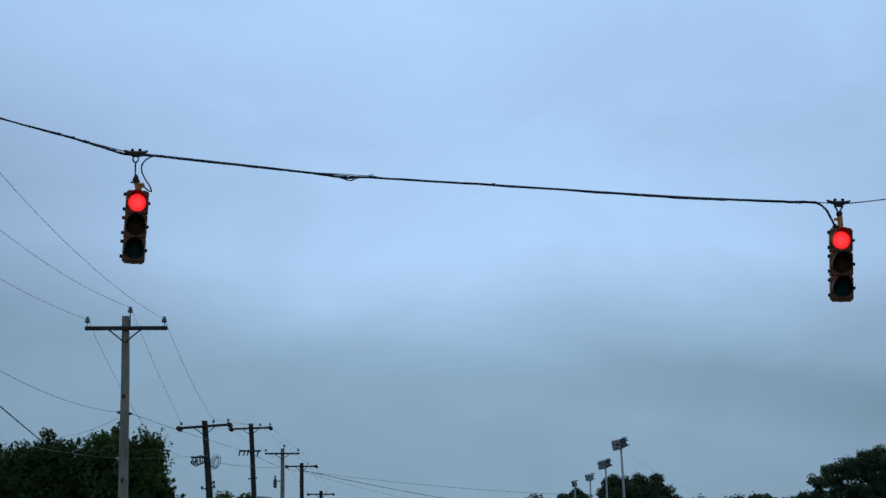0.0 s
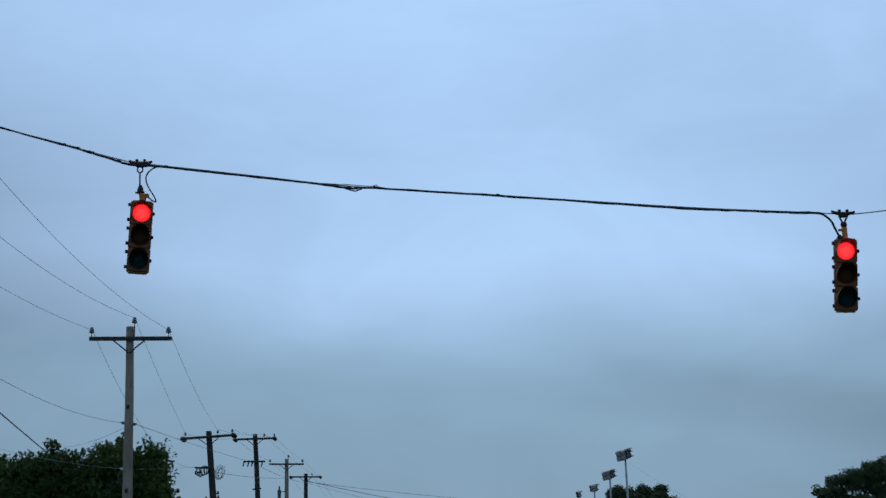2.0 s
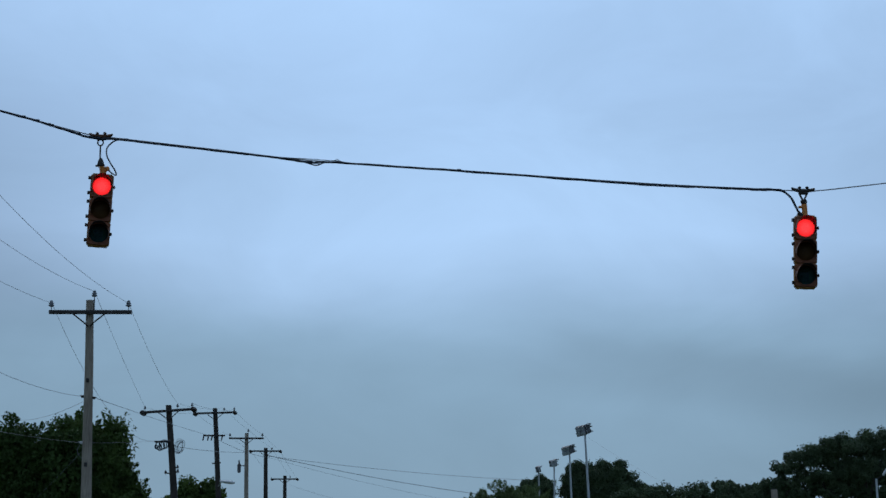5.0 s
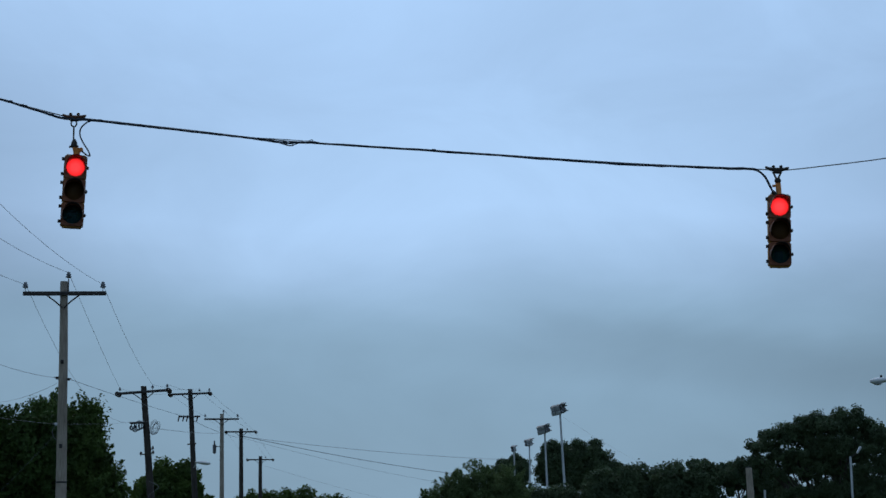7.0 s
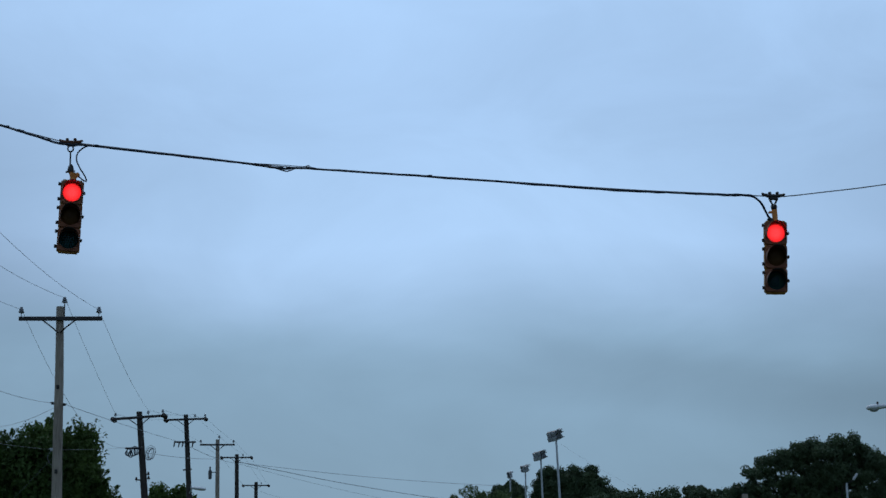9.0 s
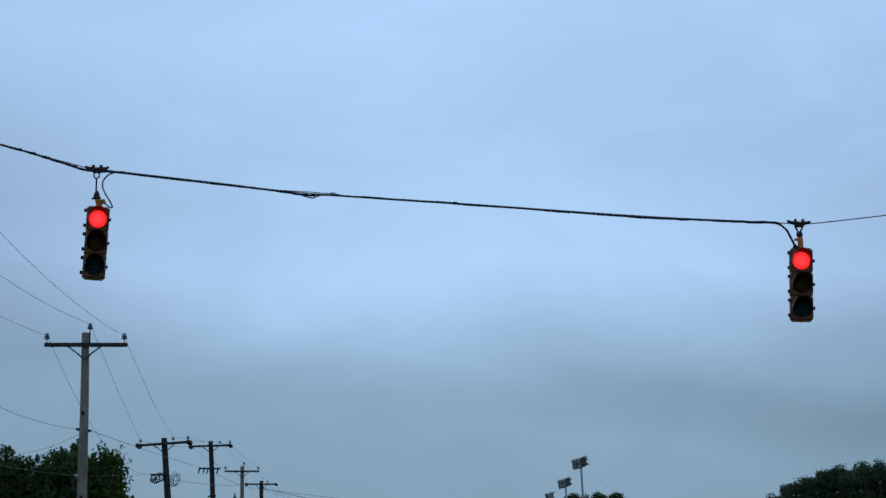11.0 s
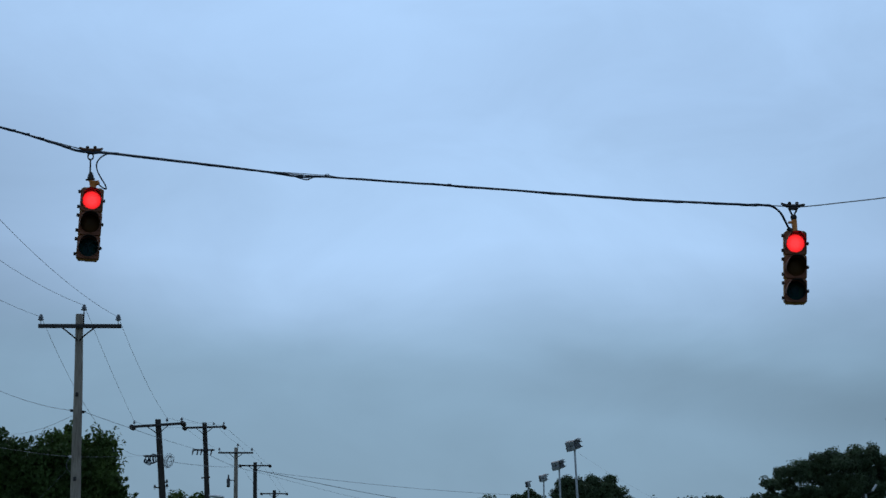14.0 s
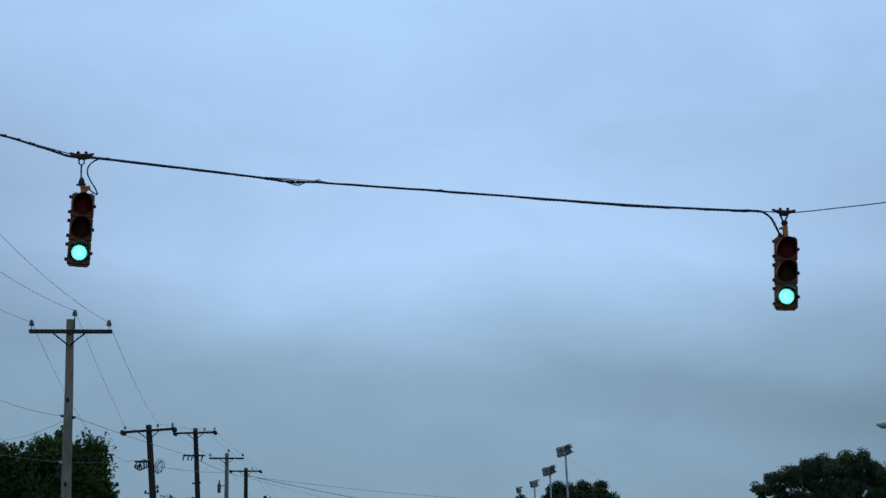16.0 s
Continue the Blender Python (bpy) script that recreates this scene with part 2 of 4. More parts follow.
M = {
    "grass": material("grass_ground", (0.025, 0.05, 0.015), (0.07, 0.10, 0.035), 0.9, scale=3.0, bump=0.4),
    "asphalt": material("asphalt", (0.035, 0.035, 0.037), (0.07, 0.068, 0.065), 0.85, scale=40.0, bump=0.3),
    "yellow": material("faded_yellow_paint", (0.34, 0.15, 0.025), (0.55, 0.27, 0.05), 0.55, scale=14.0, bump=0.08),
    # bracket orange, brightened so that the light on it sits in the colour
    "orange": material("lit_orange_casting", (0.62, 0.21, 0.045), (0.85, 0.33, 0.085), 0.55, scale=18.0, bump=0.1),
    # front faces are darker and browner than the yellow case
    "door": material("dark_brown_face", (0.16, 0.052, 0.024), (0.28, 0.095, 0.038), 0.6, scale=16.0, bump=0.1),
    "black": material("matt_black_visor", (0.035, 0.024, 0.018), (0.075, 0.050, 0.036), 0.75, scale=18.0, bump=0.05),
    "dark_metal": material("dark_iron", (0.03, 0.028, 0.026), (0.075, 0.065, 0.06), 0.55, metal=0.6, scale=30.0, bump=0.2),
    "rust": material("rusty_saddle", (0.06, 0.03, 0.02), (0.16, 0.07, 0.035), 0.75, metal=0.2, scale=40.0, bump=0.25),
    "rubber": material("black_cable_jacket", (0.008, 0.015, 0.026), (0.020, 0.034, 0.052), 0.7, scale=25.0, bump=0.1),
    "steel_wire": material("galvanised_strand", (0.10, 0.105, 0.115), (0.2, 0.21, 0.22), 0.5, metal=0.5, scale=60.0, bump=0.2),
    "conductor": material("weathered_aluminium_conductor", (0.34, 0.35, 0.36), (0.48, 0.49, 0.5), 0.6, metal=0.1, scale=20.0, bump=0.0),
    "grey_wood": material("weathered_grey_pole_wood", (0.20, 0.16, 0.125), (0.46, 0.385, 0.31), 0.85, scale=9.0, stretch=(6, 6, 0.35), bump=0.5),
    "dark_wood": material("creosoted_pole_wood", (0.022, 0.019, 0.017), (0.07, 0.058, 0.048), 0.85, scale=9.0, stretch=(6, 6, 0.35), bump=0.5),
    "arm_wood": material("dark_crossarm_wood", (0.03, 0.028, 0.028), (0.08, 0.073, 0.07), 0.85, scale=9.0, stretch=(0.35, 6, 6), bump=0.4),
    "porcelain": material("grey_porcelain", (0.14, 0.15, 0.17), (0.26, 0.27, 0.29), 0.3, scale=20.0, bump=0.0),
    "brown_porcelain": material("brown_porcelain", (0.022, 0.016, 0.014), (0.05, 0.035, 0.03), 0.3, scale=20.0, bump=0.0),
    "galvanised": material("galvanised_steel", (0.42, 0.44, 0.46), (0.62, 0.64, 0.66), 0.5, metal=0.25, scale=12.0, bump=0.05),
    "lamp_paint": material("pale_lamp_paint", (0.62, 0.63, 0.63), (0.8, 0.81, 0.81), 0.45, scale=10.0, bump=0.05),
    "floodcase": material("grey_floodlight_case", (0.07, 0.072, 0.078), (0.15, 0.152, 0.16), 0.5, metal=0.2, scale=8.0, bump=0.05),
    "floodglass": material("floodlight_glass", (0.34, 0.35, 0.37), (0.46, 0.47, 0.49), 0.25, scale=8.0, bump=0.0, spec=0.6),
    "bark": material("tree_bark", (0.03, 0.025, 0.02), (0.09, 0.075, 0.06), 0.9, scale=6.0, stretch=(4, 4, 0.6), bump=0.6),
    "leaf": leaf_material("broad_leaf", (0.022, 0.052, 0.013), (0.132, 0.20, 0.038)),
    # darker copy of the broad leaf; the left clump's shade is in its colour
    "leaf_shade": leaf_material("shaded_broad_leaf", (0.026, 0.055, 0.012), (0.075, 0.13, 0.026)),
    "leaf_dark": leaf_material("dark_leaf", (0.040, 0.066, 0.034), (0.100, 0.145, 0.064)),
    "leaf_light": leaf_material("light_leaf", (0.065, 0.105, 0.038), (0.16, 0.22, 0.075)),
    "red": lens_material("red_lens", (0.62, 0.014, 0.016), (0.36, 0.030, 0.030)),
    "amber": lens_material("amber_lens", (0.35, 0.13, 0.012), (0.14, 0.07, 0.02)),
    "green": lens_material("green_lens", (0.085, 0.42, 0.38), (0.012, 0.08, 0.085)),
    "ring": material("dark_teal_ring", (0.008, 0.045, 0.045), (0.02, 0.08, 0.08), 0.5, scale=20.0, bump=0.0),
    "glow": lamp_material(),
}


# ---- mesh tools ----
def link_mesh(name, bm, mat, smooth=True):
    me = bpy.data.meshes.new(name)
    bm.to_mesh(me)
    bm.free()
    me.materials.append(M[mat])
    if smooth:
        me.shade_smooth()
        me.set_sharp_from_angle(angle=radians(38))
    return new(name, me)


def part(name, bm, mat, parent, label="", smooth=True):
    ob = link_mesh(name, bm, mat, smooth)
    ob.parent = parent
    if label:
        ob["label"] = label
    return ob


def thing(name, m, label, category, group=""):
    ob = new(name)
    ob.empty_display_size = 0.2
    ob.matrix_basis = m
    return tagged(ob, label, category, group)


def box(bm, cx, cy, cz, sx, sy, sz, bevel=0.0, turn=None):
    """A box with rounded edges, added to bm."""
    got = bmesh.ops.create_cube(bm, size=1.0)["verts"]
    m = Matrix.Translation((cx, cy, cz)) @ (turn or Matrix()) @ Matrix.Diagonal((sx, sy, sz, 1))
    bmesh.ops.transform(bm, matrix=m, verts=got)
    if bevel:
        edges = list({e for v in got for e in v.link_edges})
        bmesh.ops.bevel(bm, geom=edges, offset=bevel, segments=2, profile=0.5, affect="EDGES")


def ring_rows(bm, rows, cap=True, close=False):
    """Joins rings of vertices (lists of equal length) into a skin."""
    vs = [[bm.verts.new(p) for p in r] for r in rows]
    n = len(vs[0])
    for a, b in zip(vs, vs[1:]):
        for i in range(n):
            bm.faces.new((a[i], a[(i + 1) % n], b[(i + 1) % n], b[i]))
    if close:
        a, b = vs[-1], vs[0]
        for i in range(n):
            bm.faces.new((a[i], a[(i + 1) % n], b[(i + 1) % n], b[i]))
    elif cap:
        bm.faces.new(list(reversed(vs[0])))
        bm.faces.new(vs[-1])


def tube(bm, points, radii, sides=8, close=False):
    """A round bar along points; radii is one number or one for each point."""
    pts = [Vector(p) for p in points]
    if not hasattr(radii, "__len__"):
        radii = [radii] * len(pts)
    rows = []
    up = None
    for i, p in enumerate(pts):
        a = pts[i - 1] if (i or close) else p
        b = pts[(i + 1) % len(pts)] if (i < len(pts) - 1 or close) else p
        d = (b - a).normalized()
        if up is None:
            up = d.orthogonal().normalized()
        u = (up - d * up.dot(d)).normalized()
        up = u
        v = d.cross(u)
        rows.append([p + (u * math.cos(k) + v * math.sin(k)) * radii[i] for k in (2 * math.pi * j / sides for j in range(sides))])
    ring_rows(bm, rows, close=close)


def lathe(bm, profile, m=None, sides=12, cap=True, close=False):
    """Turns (radius, height) pairs round z."""
    m = m or Matrix()
    ring_rows(bm, [[m @ Vector((r * math.cos(k), r * math.sin(k), z)) for k in (2 * math.pi * j / sides for j in range(sides))] for r, z in profile], cap, close)


def bezier(points, per=8):
    """A smooth line through points."""
    pts = [Vector(p) for p in points]
    out = []
    for i in range(len(pts) - 1):
        p0, p1, p2, p3 = pts[max(i - 1, 0)], pts[i], pts[i + 1], pts[min(i + 2, len(pts) - 1)]
        for k in range(per):
            t = k / per
            out.append(0.5 * ((2 * p1) + (p2 - p0) * t + (2 * p0 - 5 * p1 + 4 * p2 - p3) * t * t + (3 * p1 - p0 - 3 * p2 + p3) * t ** 3))
    return out + [pts[-1]]


def sagged(a, b, sag, n=24):
    a, b = Vector(a), Vector(b)
    return [a.lerp(b, i / n) - Vector((0, 0, 4 * sag * (i / n) * (1 - i / n))) for i in range(n + 1)]


# ---- ground ----
def make_ground():
    bm = bmesh.new()
    bmesh.ops.create_grid(bm, x_segments=40, y_segments=40, size=2400)
    tagged(link_mesh("ground", bm, "grass"), "mown grass ground reaching to the horizon", "ground", kind="structure")
    bm = bmesh.new()
    box(bm, -0.5, 90, -0.02, 13.0, 420, 0.06)
    tagged(link_mesh("road", bm, "asphalt", False), "grey asphalt road under the hanging signals", "road", kind="structure")
    for side, cx in ((0, -157.05), (1, 156.05)):
        bm = bmesh.new()
        box(bm, cx, 20, -0.02, 300.0, 12, 0.06)
        tagged(link_mesh("road", bm, "asphalt", False), "grey asphalt side road meeting the main road", "road", kind="structure")


make_ground()


# ---- trees ----
def make_tree(name, x, y, trunk, lobes, leaves, size, mat, label, seed, core=0.5, category="tree", trunk_r=0.22, spread=0.30, tufts=36, boughs=99, ragged=0.08, sprigs=0, sprig=0.6):
    """A tapered trunk with limbs to each lobe, and a crown of leaf clumps. lobes: (dx, dy, z, rx, ry, rz)."""
    rng = np.random.default_rng(seed)
    leaves, size = int(leaves * 2.9), size * 0.61
    tree = thing(name, pose(x, y, 0), label, category)
    bm = bmesh.new()
    top = Vector((0.1, 0, trunk))
    tube(bm, bezier([(0, 0, -0.1), (0.06, 0.03, trunk * 0.45), tuple(top)], 5), [trunk_r * (1.35 - 0.75 * i / 10) for i in range(11)], 9)
    for i, (dx, dy, z, rx, ry, rz) in enumerate(lobes):
        if i >= boughs:   # a branch off the nearest main bough
            end = Vector((dx, dy, z))
            root = min((Vector(l[:3]) for l in lobes[:boughs]), key=lambda q: (q - end).length)
            tube(bm, [root, root.lerp(end, 0.5) + Vector((0.05, 0, -0.06)), end], [trunk_r * 0.3, trunk_r * 0.2, trunk_r * 0.08], 5)
            continue
        mid = top.lerp(Vector((dx, dy, z)), 0.5) + Vector((0, 0, -0.25))
        pts = bezier([tuple(top - Vector((0, 0, trunk * 0.25))), tuple(mid), (dx, dy, z + rz * 0.3)], 5)
        tube(bm, pts, [trunk_r * (0.6 - 0.048 * i) for i in range(len(pts))], 6)
        for k in range(3):
            a = rng.uniform(0, 6.28)
            end = Vector((dx + math.cos(a) * rx * 0.6, dy + math.sin(a) * ry * 0.6, z + rz * rng.uniform(-0.1, 0.5)))
            tube(bm, [mid, mid.lerp(end, 0.6) + Vector((0, 0, 0.1)), end], [trunk_r * 0.3, trunk_r * 0.18, trunk_r * 0.07], 5)
    part("trunk", bm, "bark", tree)

    weight = np.array([l[3] * l[5] for l in lobes])
    weight = weight / weight.sum()
    centres, normals, sizes, tangents = [], [], [], []
    for l, w in zip(lobes, weight):
        n = int(leaves * w)
        c, r = np.array(l[:3]), np.array(l[3:])
        if sprigs:
            # leafy shoots that stand out of the lobe and narrow to a tip
            share = int(n * 0.5)
            n -= share
            # they grow in rounded masses with deep gaps between
            masses = 10
            d = rng.normal(size=(masses, 3))
            d[:, 1] -= 0.35
            d[:, 2] += 0.3
            d /= np.linalg.norm(d, axis=1)[:, None]
            heart = c + d * r * rng.uniform(0.5, 0.82, masses)[:, None]
            bulk = 0.40 * min(r.mean(), r.min() * 1.3) * rng.uniform(0.75, 1.2, masses)
            home = rng.integers(0, masses, sprigs)
            e = rng.normal(size=(sprigs, 3)) + d[home] * 0.9
            e /= np.linalg.norm(e, axis=1)[:, None]
            base = heart[home] + e * (bulk[home] * rng.uniform(0.35, 0.8, sprigs))[:, None]
            axis = e + np.array([0, 0, 0.5]) + rng.normal(size=e.shape) * 0.2
            axis /= np.linalg.norm(axis, axis=1)[:, None]
            long = sprig * rng.uniform(0.5, 1.1, sprigs)
            pick = rng.integers(0, sprigs, share)
            along = rng.random(share) ** 1.2
            off = rng.normal(size=(share, 3)) * (0.21 * long[pick] * (1.05 - along) ** 0.8)[:, None]
            centres.append(base[pick] + axis[pick] * (long[pick] * along)[:, None] + off)
            normals.append(off * 3 + rng.normal(size=off.shape) * 0.35 + np.array([0, -0.15, 0.45]))
            sizes.append(size * rng.uniform(0.7, 1.2, share))
            tangents.append(axis[pick] + off * 2.5)
        # tufts of leaves stand on the lobe like knuckles, with dark gaps between them
        clumps = tufts
        d = rng.normal(size=(clumps, 3))
        d[:, 2] += 0.3
        d /= np.linalg.norm(d, axis=1)[:, None]
        mid = c + d * r * (rng.uniform(0.78, 0.97, clumps) + ragged * (rng.random(clumps) < 0.08 + ragged * 0.5))[:, None]
        cr = spread * min(r.mean(), r.min() * 1.3) * rng.uniform(0.6, 1.15, clumps)
        pick = rng.choice(clumps, int(n * (1 - core)), p=cr ** 2 / (cr ** 2).sum())
        off = rng.normal(size=(len(pick), 3))
        off /= np.linalg.norm(off, axis=1)[:, None]
        pos = mid[pick] + off * (cr[pick] * rng.uniform(0.5, 1.05, len(pick)))[:, None] * np.array([1.05, 1.05, 0.85])
        # a few shoots stand out of each tuft
        shoot = rng.random(len(pick)) < 0.05
        pos[shoot] += (off * cr[pick][:, None] * rng.uniform(0.1, 0.5, (len(pick), 1)))[shoot]
        nor = off * 0.8 + rng.normal(size=pos.shape) * 0.5 + np.array([0, 0, 0.35])
        centres.append(pos), normals.append(nor), sizes.append(size * rng.uniform(0.6, 1.25, len(pos)))
        tangents.append(rng.normal(size=pos.shape))
        m = n - len(pick)
        e = rng.normal(size=(m, 3))
        e /= np.linalg.norm(e, axis=1)[:, None]
        pos = c + e * r * (rng.uniform(0.1, 0.74, m) ** 0.5)[:, None]
        centres.append(pos), normals.append(e + rng.normal(size=e.shape) * 0.5), sizes.append(size * rng.uniform(1.0, 1.9, m))
        tangents.append(rng.normal(size=pos.shape))
    pos, nor, s = np.concatenate(centres), np.concatenate(normals), np.concatenate(sizes)
    nor /= np.linalg.norm(nor, axis=1)[:, None]
    t = np.concatenate(tangents)
    t = t - nor * (t * nor).sum(1)[:, None]
    t /= np.linalg.norm(t, axis=1)[:, None]
    b = np.cross(nor, t)
    s = s[:, None]
    quads = np.stack([pos - t * s * 0.62, pos - b * s * 0.34 + nor * s * 0.1, pos + t * s * 0.62 - nor * s * 0.12, pos + b * s * 0.34 + nor * s * 0.1], 1)
    me = bpy.data.meshes.new("crown")
    me.from_pydata(quads.reshape(-1, 3).tolist(), [], np.arange(len(pos) * 4).reshape(-1, 4).tolist())
    me.materials.append(M[mat])
    crown = new("crown", me)
    crown.parent = tree
    return tree


def make_trees():
    make_tree("broadleaf_tree", -12.8, 81, 2.4, [(-0.8, 0, 5.45, 1.1, 1.8, 2.2), (0.4, -0.2, 5.25, 1.0, 1.5, 2.25), (0.6, -0.1, 6.7, 0.55, 0.9, 0.8), (0.72, 0.1, 3.9, 1.3, 1.5, 1.9), (1.35, 0.2, 2.4, 1.2, 1.4, 1.6), (-0.2, 0, 2.8, 1.9, 1.9, 2.2)],
              30000, 0.20, "leaf", "dense green broadleaf tree behind the grey utility pole", 3, sprigs=85, sprig=0.66)
    make_tree("broadleaf_tree", -16.0, 80, 2.4, [(-1.9, 0.4, 5.15, 1.2, 1.7, 2.15), (-0.8, 0.3, 5.1, 0.9, 1.6, 2.1), (0.0, 0.2, 5.5, 0.75, 1.4, 2.2), (0.9, 0.2, 5.15, 1.0, 1.6, 2.15), (1.9, -0.2, 5.4, 0.95, 1.6, 2.25), (2.6, 0, 5.2, 0.9, 1.5, 2.2), (0.0, 0, 2.9, 2.6, 1.9, 2.3)],
              28000, 0.20, "leaf_shade", "dense green tree at the edge of a clump, leaves coloured as shaded", 13, sprigs=62, sprig=0.62)
    make_tree("broadleaf_tree", -20.4, 86, 2.4, [(1.0, 0, 5.2, 1.5, 1.8, 2.3), (0.2, 0, 4.8, 1.9, 1.8, 2.3), (-1.6, 0.3, 4.2, 2.0, 1.9, 2.4), (1.4, 0.3, 2.6, 1.6, 1.6, 1.8)],
              12000, 0.28, "leaf_shade", "green broadleaf tree beyond a clump", 4, sprigs=70, sprig=0.65)
    make_tree("broadleaf_tree", -15.0, 136, 2.6, [(-0.6, 0, 5.55, 1.3, 1.5, 2.3), (0.85, 0.2, 5.9, 1.05, 1.3, 2.05), (1.45, 0, 4.1, 0.95, 1.2, 2.2), (-1.75, 0.1, 4.8, 0.95, 1.2, 2.1)],
              13000, 0.30, "leaf", "small rounded green tree among the dark poles", 5, sprigs=55, sprig=0.7)
    for i, (x, top, r) in enumerate(((-15.6, 9.5, 2.3), (-11.6, 9.6, 2.6), (-7.8, 8.9, 2.3))):
        make_tree("broadleaf_tree", x, 232, 3, [(-1.1, 0, top - 2.9, r * 0.7, 1.6, 2.6), (0.9, 0.3, top - 3.1, r * 0.75, 1.6, 2.9), (0, -0.3, top - 4.6, r, 1.8, 3)],
                  6000, 0.42, "leaf", "low dark green tree in a distant hedge line", 20 + i)
    make_tree("broadleaf_tree", 4.6, 150, 2.6, [(-2.3, 0, 4.6, 1.3, 1.5, 1.9), (-0.6, 0.2, 5.7, 1.4, 1.5, 2.2), (1.1, 0, 6.0, 1.4, 1.5, 2.3), (2.8, 0, 5.4, 1.5, 1.5, 2.3), (-3.0, 0, 3.1, 1.3, 1.5, 2.2)],
              16000, 0.22, "leaf_light", "loose light green tree with sprigs standing out", 6, core=0.3, spread=0.22, tufts=44, ragged=0.24, sprigs=48, sprig=0.95)
    make_tree("broadleaf_tree", 20.4, 402, 9, [(1.7, 0, 18.0, 2.5, 3.0, 3.2), (-0.4, 0, 17.4, 3.0, 3.2, 3.4), (-2.6, 0, 13.2, 3.0, 3.5, 3.6)],
              8000, 0.62, "leaf_dark", "tall dark tree behind the floodlight masts", 7)
    make_tree("broadleaf_tree", 32.0, 404, 10, [(-3.5, 0, 19.4, 3.3, 4, 4.7), (1.0, 0, 18.9, 3.9, 4, 5.4), (4.8, 0, 18.4, 3.6, 4, 5.4), (8.0, 0, 15.5, 3.3, 4, 4.6), (-4.0, 0, 11.0, 3.0, 4, 4.2)],
              19000, 0.66, "leaf_dark", "broad dark tree rising behind the floodlight masts", 8)
    for i, (x, top, r) in enumerate(((9.4, 6.9, 2.3), (12.2, 7.0, 2.3), (15.0, 8.05, 2.2), (17.6, 8.45, 2.2), (20.2, 8.5, 2.1))):
        make_tree("broadleaf_tree", x, 151 + (i % 2) * 2, 2.4, [(-0.9, 0, top - 2.2, r * 0.65, 1.5, 2.1), (0.9, 0.2, top - 2.35, r * 0.7, 1.5, 2.15), (0, -0.2, top - 4.2, r * 0.95, 1.6, 2.8)],
                  6500, 0.32, "leaf_dark", "dark green tree in a continuous row", 30 + i)
    rng = random.Random(17)
    for i, (x, top, r) in enumerate(((22.3, 8.5, 1.7), (24.8, 8.3, 1.7), (26.9, 7.4, 1.6))):
        loose = [(rng.uniform(-r, r), rng.uniform(-0.5, 0.5), rng.uniform(4.2, top - 1.6), rng.uniform(0.22, 0.45), 0.4, rng.uniform(0.16, 0.32)) for _ in range(15)]
        make_tree("broadleaf_tree", x, 152, 2.6, [(-0.8, 0, top - 0.85, r * 0.6, 1.2, 0.85), (0.8, 0.2, top - 1.0, r * 0.62, 1.2, 0.9), (0, -0.2, top - 1.5, r * 0.7, 1.2, 0.45)] + loose,
                  4200, 0.30, "leaf_dark", "dark green tree with thin low boughs ending a row", 60 + i, core=0.25, trunk_r=0.16, tufts=14, spread=0.4, boughs=3)
    # the domed crown: outer knuckles, an inner tier, and loose low boughs that let the sky through
    dome = [(-4.35, 0, 7.7, 0.6, 0.8, 0.45), (-3.55, 0.2, 8.05, 0.76, 0.9, 0.7), (-2.6, 0, 8.3, 0.82, 1.0, 0.76), (-1.6, 0.3, 8.75, 0.88, 1.0, 0.85),
            (-0.5, 0, 8.9, 0.92, 1.1, 0.84), (0.6, 0.2, 8.95, 0.88, 1.1, 0.84), (1.45, 0, 9.35, 0.6, 1.0, 0.62), (2.3, 0.1, 8.5, 0.78, 1.0, 0.75), (2.85, 0, 8.0, 0.7, 1.0, 0.85), (3.1, 0.1, 8.4, 0.5, 0.9, 0.42),
            (-5.2, 0.1, 6.75, 0.5, 0.8, 0.42), (-5.8, 0, 6.15, 0.55, 0.8, 0.4), (-0.25, -0.3, 7.95, 0.8, 0.9, 0.6), (-0.2, 0, 7.0, 0.8, 0.9, 0.5)]
    tier = [(-4.1, 0, 6.85, 0.75, 0.9, 0.5), (-3.2, 0.2, 7.0, 0.75, 0.9, 0.55), (-2.2, -0.2, 7.2, 0.8, 1.0, 0.58), (-0.95, 0.2, 7.45, 0.85, 1.0, 0.68), (0.5, -0.2, 7.55, 0.95, 1.1, 0.72), (1.7, 0, 7.35, 1.0, 1.2, 0.85), (1.2, 0.3, 8.15, 0.9, 1.0, 0.6), (3.0, 0.1, 6.6, 0.7, 1.0, 0.68)]
    low = [(-1.5, 0.2, 6.95, 0.6, 0.8, 0.36), (-1.4, 0.2, 8.0, 0.65, 0.9, 0.42), (-4.6, 0.1, 6.2, 0.7, 0.9, 0.36), (-3.3, -0.1, 6.25, 0.75, 0.9, 0.34), (-2.1, 0.1, 6.4, 0.8, 1.0, 0.36), (-0.9, 0, 6.55, 0.8, 1.0, 0.42), (0.35, 0.2, 6.4, 0.9, 1.0, 0.6), (1.6, -0.2, 6.1, 0.85, 1.0, 0.7), (2.75, 0, 5.6, 0.7, 1.0, 0.6), (0.9, 0, 5.3, 1.0, 1.1, 0.75),
           (2.0, 0.2, 5.0, 1.0, 1.1, 0.75), (0.1, 0.1, 4.7, 1.2, 1.1, 0.85), (-0.7, 0.1, 5.4, 0.8, 1.0, 0.5), (-2.6, 0.1, 5.1, 0.7, 0.9, 0.4), (-1.2, 0, 5.05, 0.6, 0.9, 0.35), (3.5, 0, 5.0, 0.7, 0.9, 0.5), (3.9, 0.1, 6.1, 0.55, 0.9, 0.4), (3.6, 0, 7.1, 0.5, 0.9, 0.45)]
    rng = random.Random(5)
